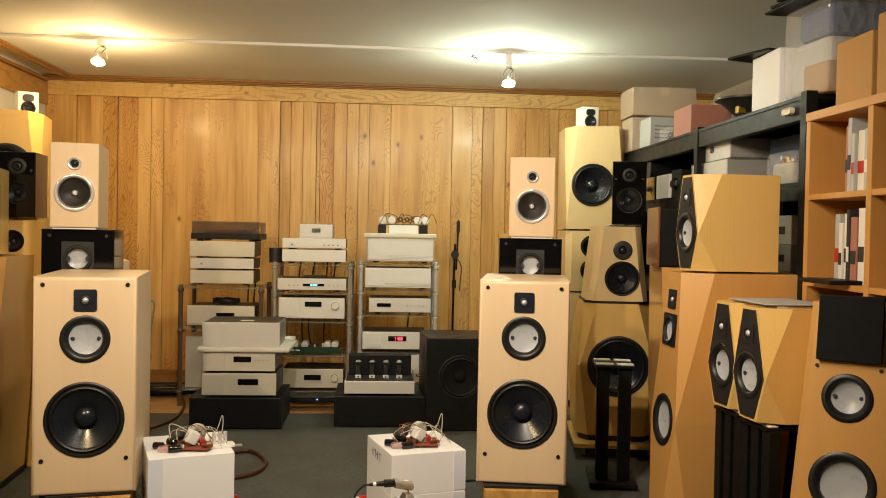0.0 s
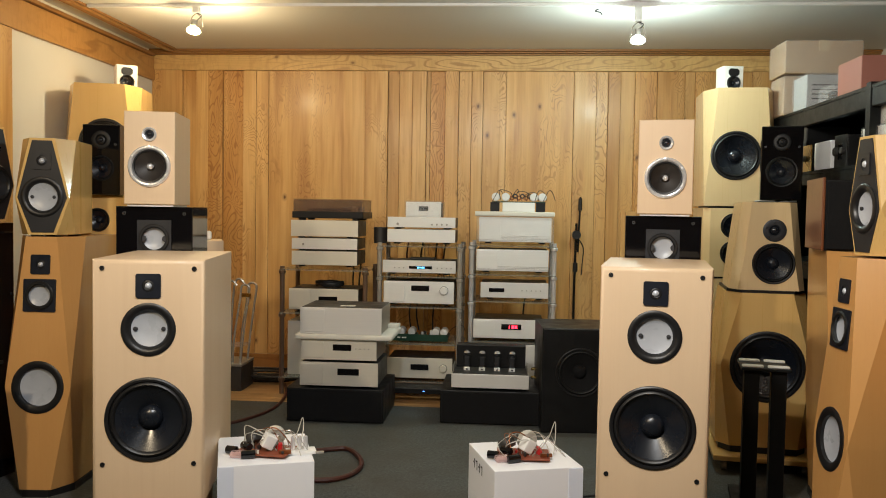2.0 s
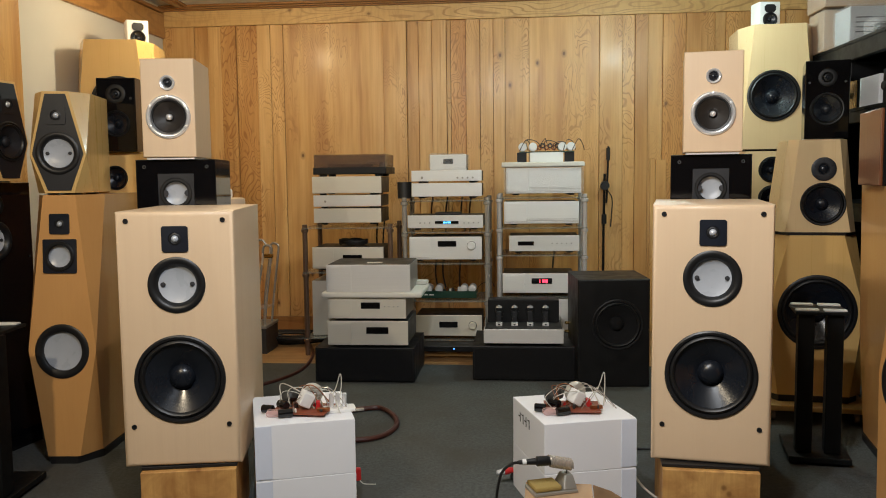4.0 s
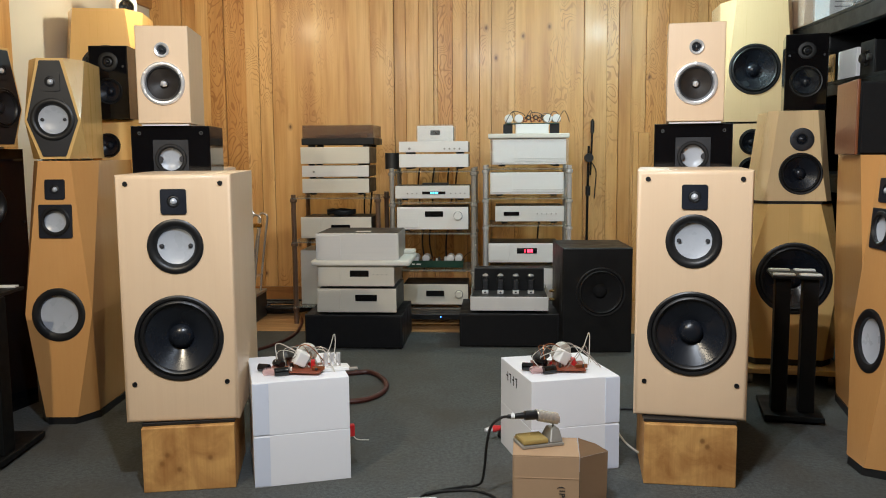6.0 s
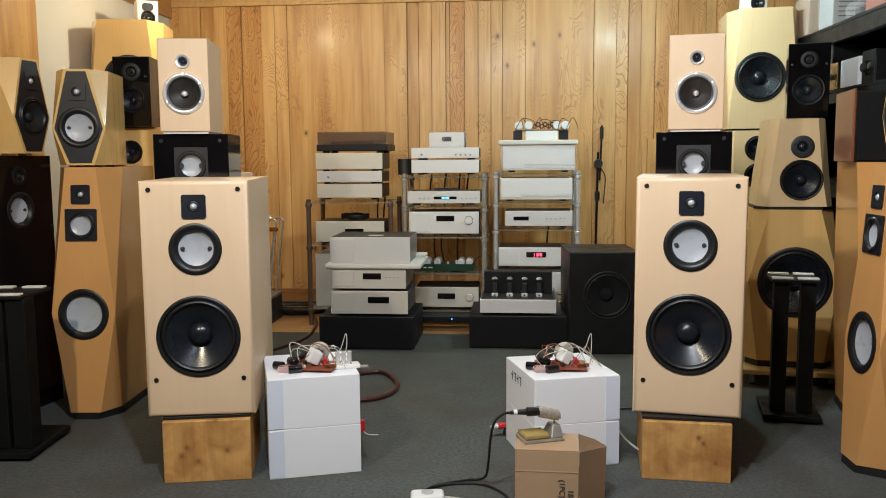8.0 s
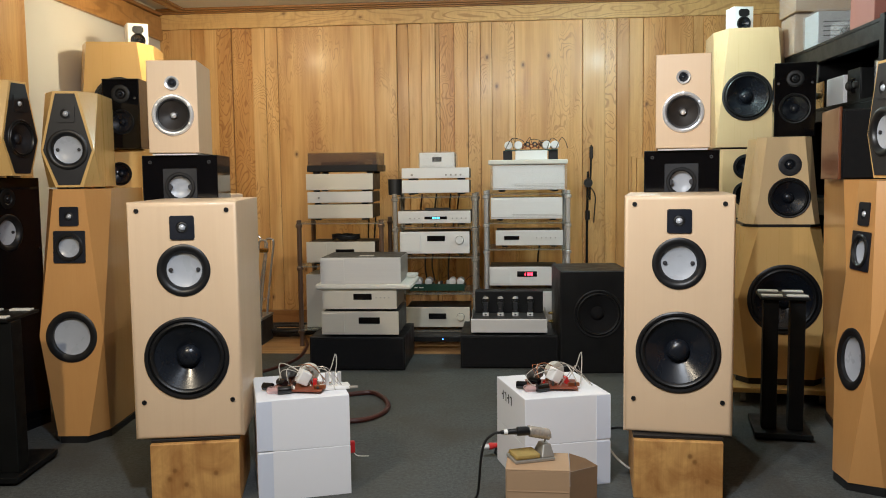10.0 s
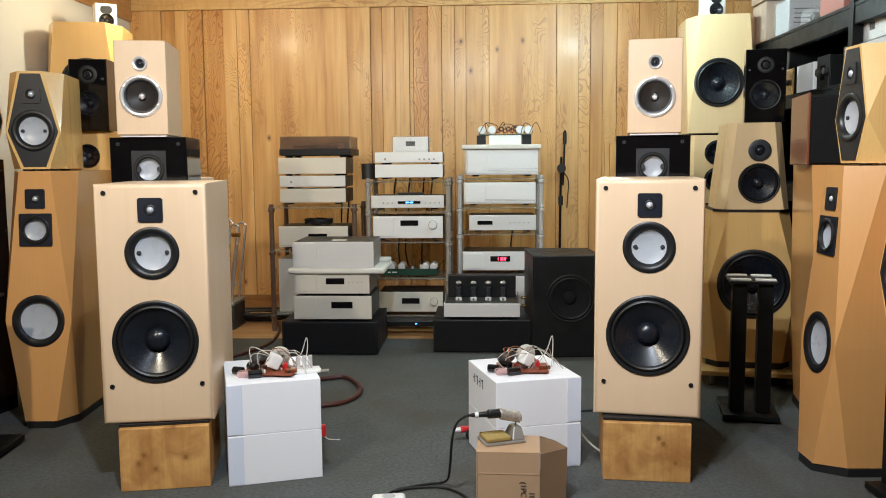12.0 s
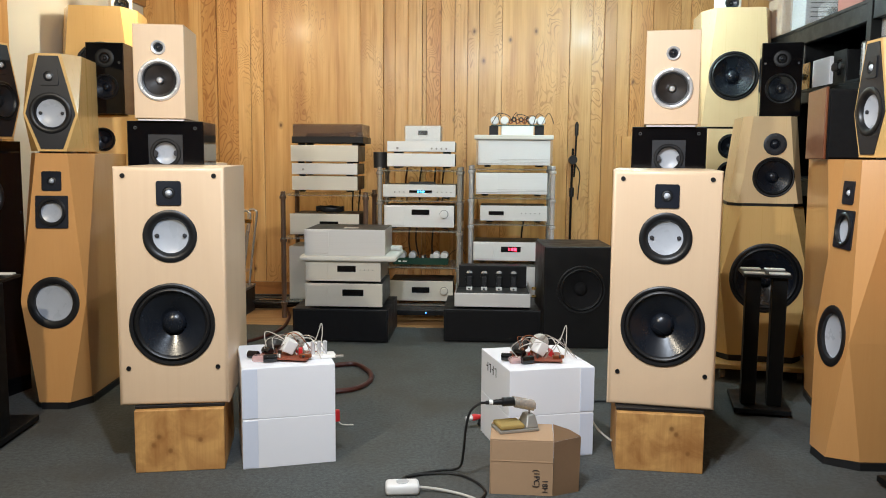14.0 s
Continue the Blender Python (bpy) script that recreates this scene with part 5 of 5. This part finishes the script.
part("spring", tube([(-0.030 + 0.0007 * k, -0.02 + 0.017 * math.cos(k * 0.95), 0.100 - 0.00018 * k + 0.017 * math.sin(k * 0.95)) for k in range(104)], 0.0024, seg=6, steps=2), "steel", t, "coiled steel spring holder", True)
t = thing("soldering_iron", 0.050, 3.170, 0.286, 14, "black soldering iron stuck in a spring holder", "soldering iron")
part("handle", lathe([(0, -0.094), (0.006, -0.091), (0.008, -0.07), (0.010, -0.042), (0.010, -0.038), (0.015, -0.034), (0.015, 0.002), (0.013, 0.012), (0, 0.012)], pose(0, 0, 0, 0, 0, -90), 20), "rubber", t, smooth=True)
part("sleeve", lathe([(0, -0.080), (0.0092, -0.080), (0.0095, -0.068), (0, -0.068)], pose(0, 0, 0, 0, 0, -90), 16), "white", t)
t = thing("iron_lead", 0, 0, 0, 0, "black lead of the soldering iron running over the carpet", "cable")
part("lead", tube([(-0.040, 3.147, 0.286), (-0.060, 3.138, 0.284), (-0.088, 3.135, 0.258), (-0.102, 3.14, 0.20), (-0.110, 3.18, 0.11), (-0.122, 3.25, 0.03), (-0.150, 3.275, 0.006), (-0.182, 3.268, 0.006), (-0.248, 3.237, 0.006), (-0.301, 3.205, 0.006), (-0.325, 3.15, 0.010), (-0.322, 3.105, 0.016)], 0.0045), "cable", t, smooth=True)
part("lead_loop", tube([(-0.300, 3.195, 0.006), (-0.248, 3.225, 0.006), (-0.151, 3.238, 0.006), (-0.082, 3.190, 0.006), (-0.037, 3.101, 0.006), (-0.050, 3.03, 0.006), (-0.10, 2.96, 0.006)], 0.0045), "cable", t, smooth=True)
t = thing("power_strip", -0.305, 3.075, 0, 8, "white power socket strip lying on the carpet", "socket strip")
part("body", box(-0.055, 0.055, -0.032, 0.032, 0.0, 0.038, 0.012, 3), "white", t, smooth=True)
part("socket", post(0.0, 0.0, 0.036, 0.0395, 0.021), "grey_box", t)
part("cord", tube([(0.05, 0, 0.018), (0.11, -0.005, 0.012), (0.19, -0.04, 0.006), (0.24, -0.10, 0.006), (0.26, -0.2, 0.006)], 0.005), "grey_cable", t, smooth=True)
t = thing("red_connector", -0.085, 3.73, 0, 30, "red and clear plug lying by a white box", "plug")
part("plug", lathe([(0, -0.04), (0.008, -0.035), (0.014, 0.0), (0.012, 0.01), (0, 0.012)], Matrix.Translation((0, 0, 0.05)) @ pose(0, 0, 0, 0, 0, 90), 16), "red", t, smooth=True)
part("tip", lathe([(0, 0.0), (0.012, 0.002), (0.008, 0.03), (0, 0.034)], Matrix.Translation((-0.01, 0, 0.05)) @ pose(0, 0, 0, 0, 0, 90), 16), "chrome", t, smooth=True)
part("cord", tube([(0.03, 0, 0.045), (0.02, 0.0, 0.02), (0.05, 0.02, 0.006), (0.14, 0.08, 0.006)], 0.005), "cable", t, smooth=True)
t = thing("brown_hose", 0, 0, 0, 0, "thick brown cable looping over the carpet", "cable")
part("hose", tube([(-1.02, 4.52, 0.013), (-0.90, 4.60, 0.013), (-0.80, 4.665, 0.013), (-0.71, 4.68, 0.013), (-0.62, 4.52, 0.013), (-0.60, 4.36, 0.013), (-0.65, 4.23, 0.013), (-0.75, 4.18, 0.013), (-0.90, 4.20, 0.013)], 0.012), "brown_hose", t, smooth=True)
t = thing("speaker_cable", 0, 0, 0, 0, "dark cable running over the carpet behind a speaker", "cable")
part("cable", tube([(-1.45, 6.2, 0.01), (-1.36, 5.9, 0.008), (-1.33, 5.5, 0.008), (-1.42, 5.2, 0.008), (-1.62, 4.9, 0.008), (-1.7, 4.7, 0.008)], 0.010), "brown_hose", t, smooth=True)
t = thing("speaker_cable", 0, 0, 0, 0, "black cable lying beside a white box", "cable")
part("cable", tube([(0.36, 4.1, 0.006), (0.48, 4.15, 0.006), (0.62, 4.1, 0.006), (0.72, 4.0, 0.006)], 0.005), "cable", t, smooth=True)
t = thing("speaker_cable", 0, 0, 0, 0, "thin pale cable from a white box to a speaker", "cable")
part("cable", tube([(0.36, 3.60, 0.10), (0.40, 3.58, 0.05), (0.46, 3.54, 0.03), (0.52, 3.56, 0.10)], 0.004), "grey_cable", t, smooth=True)
t = thing("cable_heap", -1.62, 6.35, -0.012, 0, "heap of coiled black cables on the floor boards", "cable")
rng = random.Random(5)
for k in range(6):
    r = 0.12 + 0.03 * k
    part("coil", tube([(r * 1.3 * math.cos(a + k), 0.6 * r * math.sin(a + k), 0.012 + 0.010 * k + rng.uniform(0, 0.012)) for a in (0.7 * j for j in range(10))], 0.008, steps=5), "cable", t, smooth=True)
t = thing("acrylic_stand", -1.75, 6.00, -0.012, 0, "clear acrylic stand with bent chrome tubes on a dark box", "stand")
part("base", box(-0.11, 0.065, -0.03, 0.24, 0.0, 0.175, 0.004), "casing", t, "dark box under the stand")
part("base_lid", box(-0.112, 0.069, -0.033, 0.243, 0.176, 0.196, 0.004), "casing_light", t, "pale grey lid")
for dy in (0.0, 0.16):
    part("tube", tube([(0.048, dy, 0.197), (0.070, dy, 0.40), (0.094, dy, 0.58), (0.108, dy, 0.690), (0.098, dy, 0.716), (0.070, dy, 0.722), (0.052, dy, 0.700), (0.045, dy, 0.62), (0.010, dy, 0.40), (-0.004, dy, 0.197)], 0.008), "steel", t, "bent chrome tube", True)
    part("tube", tube([(-0.070, dy, 0.197), (-0.066, dy, 0.45), (-0.052, dy, 0.66), (-0.035, dy, 0.735), (-0.004, dy, 0.745), (0.024, dy, 0.715)], 0.008), "steel", t, "bent chrome tube", True)
part("acrylic_shelf", box(-0.064, 0.060, 0.010, 0.150, 0.30, 0.312, 0.002), "glass", t, "clear acrylic shelf")
part("acrylic_panel", box(-0.100, -0.088, 0.0, 0.20, 0.197, 0.90, 0.002), "glass", t, "tall clear acrylic panel")
part("clamp", box(0.060, 0.118, -0.014, 0.014, 0.640, 0.668, 0.005), "brass", t, "worn brass clamp")
t = thing("speaker_stand", -1.592, 5.01, 0, 22, "plain black stand under a maple speaker", "stand")
part("column", box(-0.108, 0.112, 0.002, 0.248, 0, 0.690, 0.004), "casing", t)
part("top_plate", box(-0.110, 0.114, 0.0, 0.25, 0.6905, 0.700, 0.002), "casing", t)
t = thing("small_maple_box", -1.592, 5.01, 0.7005, 22, "maple speaker on a black stand with a white plug on it", "speaker")
part("cabinet", box(-0.11, 0.11, 0, 0.25, 0, 0.340, 0.004), "maple", t)
t = thing("white_plug", -1.615, 5.12, 1.0410, 15, "white plug lying on a maple speaker", "plug")
part("plug", box(-0.025, 0.03, -0.02, 0.02, 0, 0.05, 0.010), "white", t)

# ---- ceiling track and lamps ----
t = setting("lamp_track", box(X0 + 0.23, X1 - 0.01, 5.435, 5.465, TOP - 0.020, TOP - 0.001, 0.002), "white", "white ceiling track carrying spot lamps")


def spot(x, lamp_mat, tilt, label, up=0.0):
    t = thing("spot_lamp", x, 5.45, TOP - 0.020 + up, 0, label, "lamp", "ceiling spot lamps")
    part("adapter", box(-0.018, 0.018, -0.02, 0.02, -0.07, -up, 0.003), "white", t)
    part("cable", tube([(0.006, 0, -0.07), (0.030, 0, -0.085), (0.012, 0, -0.105), (0.0, 0.0, -0.115)], 0.003), "casing", t)
    for sx in (-1, 1):
        part("bracket", tube([(0, 0, -0.07), (sx * 0.03, 0, -0.10), (sx * 0.040, 0, -0.15)], 0.0025), "steel", t)
    h = part("holder", lathe([(0, -0.11), (0.018, -0.11), (0.020, -0.145), (0.016, -0.150)], UP, 20), "casing_light", t, smooth=True, m=pose(0, 0, 0, 0, tilt, 0))
    r = part("reflector", lathe([(0.016, -0.146), (0.034, -0.16), (0.046, -0.180)], UP, 28), "glass", t, "clear glass reflector", True, pose(0, 0, 0, 0, tilt, 0))
    part("bulb", lathe([(0, -0.150), (0.030, -0.155), (0.041, -0.170), (0.036, -0.188), (0.015, -0.196), (0, -0.198)], UP, 24), lamp_mat, t, "lit lamp", True, pose(0, 0, 0, 0, tilt, 0))
    return t


spot(-1.80, "lamp_on", 6, "warm lit spot lamp hanging from the ceiling track", 0.035)
spot(0.79, "lamp_on_cool", 0, "cool white lit spot lamp hanging from the ceiling track", -0.02)
t = thing("ceiling_hook", 0.58, 5.60, TOP - 0.001, 0, "small bent hook screwed into the ceiling", "hook")
part("hook", tube([(0, 0, 0), (-0.02, 0, -0.012), (0.01, 0, -0.02), (0.02, 0, -0.035)], 0.004), "casing", t)
for x, y in LAMPS:
    t = thing("ceiling_lamp", x, y, TOP - 0.001, 0, "round ceiling lamp over the near half of the room", "lamp")
    part("housing", lathe([(0.05, 0), (0.05, -0.03), (0.045, -0.035), (0.035, -0.02)], UP, 24), "white", t, smooth=True)

# ---- shelving along the east wall ----
SX = 1.72
t = thing("metal_shelving", SX, 0, 0, 0, "black metal shelving loaded with boxes along the wall", "shelving")
for y in (3.375, 4.58, 6.02):
    for x in (0.0, 0.50):
        part("upright", box(x, x + 0.05, y - 0.025, y + 0.025, 0, 1.85, 0.002), "metal_black", t)
for z, deep in ((0.25, 0.08), (0.98, 0.08), (1.48, 0.06), (1.84, 0.085)):
    part("shelf", box(0.004, 0.546, 3.352, 6.045, z - 0.02, z - 0.004), "metal_black", t)
    for y0, y1 in ((3.402, 4.553), (4.607, 5.993)):
        part("beam", box(0.006, 0.044, y0, y1, z - 0.02 - deep, z - 0.021, 0.003), "metal_black", t)
# black sheets added in place of the shade inside the shelving
part("end_sheet", box(0.052, 0.546, 6.046, 6.050, 0.25, 1.835), "metal_black", t, "added black sheet standing in for the shade at the far end")
part("back_sheet", box(0.548, 0.552, 3.36, 6.04, 0.25, 1.835), "metal_black", t, "added black sheet standing in for the shade at the back")
part("label_holder", box(-0.004, -0.0005, 3.46, 3.54, 1.768, 1.798, 0.014), "paper", t, "pale paper label")


def carton(name, x0, x1, y0, y1, z, h, mat, label, tape=True, yaw=0, category="carton"):
    t = thing(name, (x0 + x1) / 2, (y0 + y1) / 2, z, yaw, label, category, "goods on the shelving")
    w, d = (x1 - x0) / 2, (y1 - y0) / 2
    part("box", box(-w, w, -d, d, 0, h, 0.004), mat, t)
    if tape:
        part("tape", box(-0.03, 0.03, -d - 0.0015, d + 0.0015, h - 0.06, h + 0.0015, 0.001), "tape", t)
        part("tape", box(-w - 0.0015, w * 0.2, -0.025, 0.025, h - 0.07, h + 0.0015, 0.001), "tape", t)
    return t


c = carton("carton", 1.72, 2.12, 5.80, 6.05, 1.8375, 0.235, "card", "brown carton wrapped in film on the top shelf")
part("film", box(-0.206, 0.206, -0.131, 0.131, 0.002, 0.242, 0.012, 2), "film", c, "clear crinkled film")
c = carton("carton", 1.71, 2.16, 5.76, 6.06, 2.0825, 0.195, "card", "brown taped carton stacked on another and wrapped in film")
part("film", box(-0.231, 0.231, -0.156, 0.156, 0.002, 0.202, 0.012, 2), "film", c, "clear crinkled film")
c = carton("grey_carton", 1.76, 2.06, 5.52, 5.74, 1.8375, 0.20, "grey_box", "grey printed box wrapped in film", False)
for k in range(4):
    part("print_bar", box(-0.12, 0.06 - 0.03 * (k % 2), -0.1116, -0.1095, 0.06 + 0.026 * k, 0.066 + 0.026 * k), "ink", c, "faint printed line")
part("film", box(-0.16, 0.16, -0.125, 0.12, 0.002, 0.212, 0.012, 2), "film", c, "clear crinkled film")
t = thing("bagged_cable", 1.90, 5.36, 1.8375, 15, "dark coiled cable in a crinkled clear bag", "parcel")
part("coil", tube([(0.07 * math.cos(a * 0.9), 0.05 * math.sin(a * 0.9), 0.014 + 0.011 * (a % 6)) for a in range(1, 22)], 0.010, steps=3), "cable", t, smooth=True)
part("bag", box(-0.11, 0.11, -0.08, 0.08, 0.001, 0.115, 0.035, 3), "film", t, "clear plastic bag")
carton("red_box", 1.745, 1.985, 4.73, 5.02, 1.8375, 0.165, "card_red", "faded red box on the top shelf", False)
t = thing("bare_driver", 1.93, 4.42, 1.8375, 20, "bare loudspeaker driver lying on the top shelf", "driver")
part("basket", lathe([(0, 0), (0.075, 0), (0.075, 0.05), (0.05, 0.055), (0.13, 0.13), (0.16, 0.14), (0.16, 0.15), (0.12, 0.15), (0, 0.10)], UP, 32), "casing", t, smooth=True)
part("terminal", box(-0.10, -0.05, -0.06, -0.03, 0.06, 0.10, 0.004), "brass", t)
carton("white_carton", 1.735, 1.95, 3.63, 3.905, 1.8375, 0.250, "white_box", "tall white carton wrapped in film", False)
t = thing("wrapped_parcel", 1.92, 3.455, 1.8375, 5, "bulging goods wrapped in clear film on the top shelf", "parcel")
part("contents", box(-0.15, 0.16, -0.14, 0.14, 0, 0.235, 0.03, 3), "grey_box", t)
part("lower_contents", box(-0.16, 0.02, -0.15, 0.02, 0.0, 0.13, 0.01), "card", t)
part("film", box(-0.175, 0.175, -0.165, 0.16, 0.002, 0.39, 0.03, 3), "film", t, "shiny clear film")
part("blue_pack", box(-0.13, 0.17, -0.13, 0.12, 0.24, 0.38, 0.03), "blue_board", t, "dark blue packet")
t = thing("black_sheets", 1.90, 3.48, 2.2285, 12, "flat black panels lying on wrapped goods under the ceiling", "panels")
for k in range(3):
    part("panel", box(-0.22, 0.2, -0.22, 0.18, 0.014 * k, 0.014 * k + 0.010, 0.002), "satin", t, m=pose(0.01 * k, -0.03 * k, 0, 0, 0, 7 * k - 8))
t = thing("black_sheet", 1.81, 3.90, 2.0885, 20, "flat black panel lying on a white carton", "panels")
part("panel", box(-0.16, 0.12, -0.16, 0.10, 0.0, 0.012, 0.002), "satin", t)
t = component("shelved_amplifier", 1.775, 4.475, 1.6555, 0.46, 0.105, 0.34, "alu_white", "silver amplifier wrapped in film on the shelving", casing="casing_light", feet=False, yaw=-90, display=(0.0, 0.060, 0.05, 0.035))
part("film", box(-0.235, 0.235, -0.008, 0.35, 0.001, 0.112, 0.010), "film", t, "clear film")
t = component("shelved_amplifier", 1.76, 4.485, 1.4775, 0.48, 0.170, 0.36, "alu", "silver amplifier lying on the shelving", casing="casing_light", feet=False, yaw=-90)
part("film", box(-0.245, 0.245, -0.008, 0.37, 0.001, 0.176, 0.008), "film", t, "clear film")
carton("blue_carton", 1.95, 2.20, 3.72, 4.16, 1.4775, 0.26, "blue_board", "dark blue carton at the back of the shelving", False)
t = thing("wrapped_part", 1.80, 3.725, 1.4775, -88, "bagged electronic part in clear film on the shelving", "parcel")
part("contents", box(-0.10, 0.10, 0.01, 0.13, 0, 0.11, 0.015), "casing_light", t)
for k in range(4):
    part("coil", post(-0.07 + 0.045 * k, 0.05, 0.11, 0.13 + 0.01 * (k % 2), 0.014), ("copper", "brass", "steel", "casing")[k], t, smooth=True)
part("film", box(-0.125, 0.125, -0.015, 0.145, 0.001, 0.158, 0.025), "film", t)


def meter_unit(y0, y1, z, h, face, label):
    """A small instrument whose front looks into the aisle, with knobs and a square window."""
    t = thing("shelf_unit", 1.75, (y0 + y1) / 2, z, -90, label, "instrument", "goods on the shelving")
    w = (y1 - y0) / 2
    part("casing", box(-w + 0.003, w - 0.003, 0.006, 0.24, 0, h - 0.002, 0.003), "satin", t)
    part("faceplate", box(-w, w, 0, 0.0058, 0, h, 0.002), face, t)
    for cx, cr in ((-w * 0.5, 0.022), (w * 0.55, 0.017)):
        part("knob", lathe([(cr, 0.0), (cr, -0.016), (cr - 0.003, -0.019), (0, -0.019)], at(cx, h * 0.5), 20), "casing", t, smooth=True)
    part("window", box(-0.028, 0.028, -0.003, -0.0002, h * 0.25, h * 0.72, 0.002), "window_dark", t)
    return t


meter_unit(5.38, 5.82, 1.4775, 0.150, "brass", "brass-fronted instrument with knobs on the shelving")
meter_unit(5.47, 5.86, 1.6285, 0.110, "casing", "dark instrument with two knobs stacked on another")
carton("white_carton", 1.745, 1.95, 5.08, 5.32, 1.4775, 0.150, "white_box", "small white carton on the shelving", False)
meter_unit(4.885, 5.045, 1.4775, 0.165, "satin", "small black instrument on the shelving")
for z, h, mat, lab in ((0.9775, 0.115, "grey_box", "grey boxed unit on a lower shelf"), (1.0935, 0.118, "grey_box", "grey boxed unit stacked on another"), (1.2125, 0.130, "alu", "silver boxed unit on top of a stack")):
    c = carton("boxed_unit", 1.79, 2.06, 3.59, 3.83, z, h, mat, lab, False, category="box")
    part("print_bar", box(-0.1365, -0.1345, -0.06, 0.03, h * 0.35, h * 0.62), "ink", c, "dark printed panel")
carton("boxed_unit", 1.78, 2.06, 3.90, 4.20, 0.9775, 0.26, "satin", "black boxed unit on a lower shelf", False, category="box")

# ---- beech bookcase ----
t = thing("bookcase", 1.70, -0.165, 0, 0, "beech cube bookcase holding binders and books", "bookcase")
for y in (2.18, 2.60, 3.02, 3.455):
    part("upright", box(0, 0.38, y - 0.016, y + 0.016, 0.0, 1.712, 0.002), "beech", t)
for z in (0.02, 0.365, 0.71, 1.05, 1.395):
    for y0, y1 in ((2.197, 2.583), (2.617, 3.003), (3.037, 3.438)):
        part("shelf", box(0.001, 0.38, y0, y1, z, z + 0.022, 0.001), "beech", t)
part("top", box(-0.002, 0.382, 2.16, 3.475, 1.7125, 1.747, 0.002), "beech", t)
part("back_panel", box(0.381, 0.39, 2.165, 3.47, 0, 1.71), "beech", t)
rng = random.Random(11)
for z in (1.0725, 1.4175):
    for y0 in (3.05, 2.63, 2.21):
        y = y0 + 0.06
        for k in range(rng.choice((5, 6, 7))):
            w, h, d = rng.uniform(0.018, 0.045), rng.uniform(0.21, 0.295), rng.uniform(0.17, 0.23)
            b = thing("book", 1.735 + rng.uniform(0, 0.02), y - 0.165 + w / 2, z, 0, rng.choice(("worn paper-covered book standing on a shelf", "thin catalogue standing on a shelf", "ring binder standing on a shelf")), "book", "books in the bookcase")
            mat = rng.choice(("paper", "white", "card_red", "ink", "paper", "grey_box", "blue_board"))
            part("cover", box(0, d, -w / 2, w / 2, 0, h, 0.002), mat, b)
            part("spine_band", box(-0.0012, 0.001, -w / 2 + 0.002, w / 2 - 0.002, h * 0.3, h * 0.5), rng.choice(("ink", "red", "paper")), b)
            y += w + 0.003
carton("kraft_carton", 1.73, 2.05, 2.905, 3.145, 1.7475, 0.245, "card_orange", "kraft carton standing on the bookcase", False)
carton("kraft_carton", 1.73, 2.05, 2.58, 2.875, 1.7475, 0.29, "card_orange", "kraft carton standing on the bookcase", False)
t = thing("dark_tray", 1.72, 3.07, 1.0725, -90, "flat black tray sticking out of the bookcase", "tray")
part("tray", box(-0.12, 0.12, -0.10, 0.10, 0.0, 0.016, 0.004), "satin", t)

# maple speaker with a tilted black grille, near the bookcase
t = thing("grille_speaker", 1.333, 2.362, 0, -40, "honey maple speaker with a black cloth grille and pale cones", "speaker")
part("cabinet", faceted([(0.03, 0.15, 0.17, 0.03), (1.04, 0.10, 0.12, 0.03)], 0.34, [(0.0, 0.50, 0.088), (0.0, 0.755, 0.066)]), "honey", t)
part("plinth", box(-0.13, 0.13, 0.03, 0.32, 0, 0.0295), "rubber", t)
part("grille", box(-0.092, 0.092, -0.022, -0.001, 0.865, 1.065, 0.004), "cloth", t, "black cloth grille")
pale_driver(t, 0, 0.755, 0.072)
pale_driver(t, 0, 0.50, 0.094, studs=False, rc=0.72, name="woofer")
for sx in (-1, 1):
    bolt(t, sx * 0.09, 0.845, r=0.006)
for o in t.children_recursive:  # it leans back
    for v in o.data.vertices:
        v.co.y += 0.17 * v.co.z

# ---- pine boards of the end wall, and the floor boards ----
# edges of the boards along x and how far each stands proud of the deepest, in millimetres
BOARDS = (
    (-2.698, 12), (-2.622, 22), (-2.451, 8), (-2.348, 14), (-2.249, 24), (-2.133, 2), (-1.973, 20), (-1.871, 17), (-1.774, 12),
    (-1.026, 25), (-0.853, 3), (-0.766, 9), (-0.667, 21), (-0.560, 5), (-0.530, 1), (-0.419, 22),
    (-0.316, 9), (-0.219, 20), (-0.134, 7), (0.040, 15), (0.540, 23), (0.706, 8), (0.793, 20), (0.884, 9),
    (0.988, 16), (1.148, 22), (1.349, 8), (1.423, 18), (1.606, 10), (1.83, 18), (2.02, 6), (2.17, 16), (2.318, 4), (2.52, 14), (2.718, 0),
)
FIGURED = (-2.249, -2.133, -0.530, 0.988, 1.148, 1.423)  # boards of strongly marked, darker timber
for (a, proud), (b, _) in zip(BOARDS, BOARDS[1:]):
    part("board", box(-(b - a) / 2 + 0.0004, (b - a) / 2 - 0.002, 0, 0.016 + proud * 0.001, 0.0, 2.274, 0.0015, 1), "pine_figured" if a in FIGURED else "pine", wall_back, m=pose((a + b) / 2, 6.8945 - proud * 0.001, 0.0))
y = 5.708
while y < 6.86:
    part("board", box(X0 + 0.003, X1 - 0.003, 0, 0.118, -0.010, 0.0, 0.0015, 1), "floorwood", back_floor, m=pose(0, y, -0.0015))
    y += 0.12
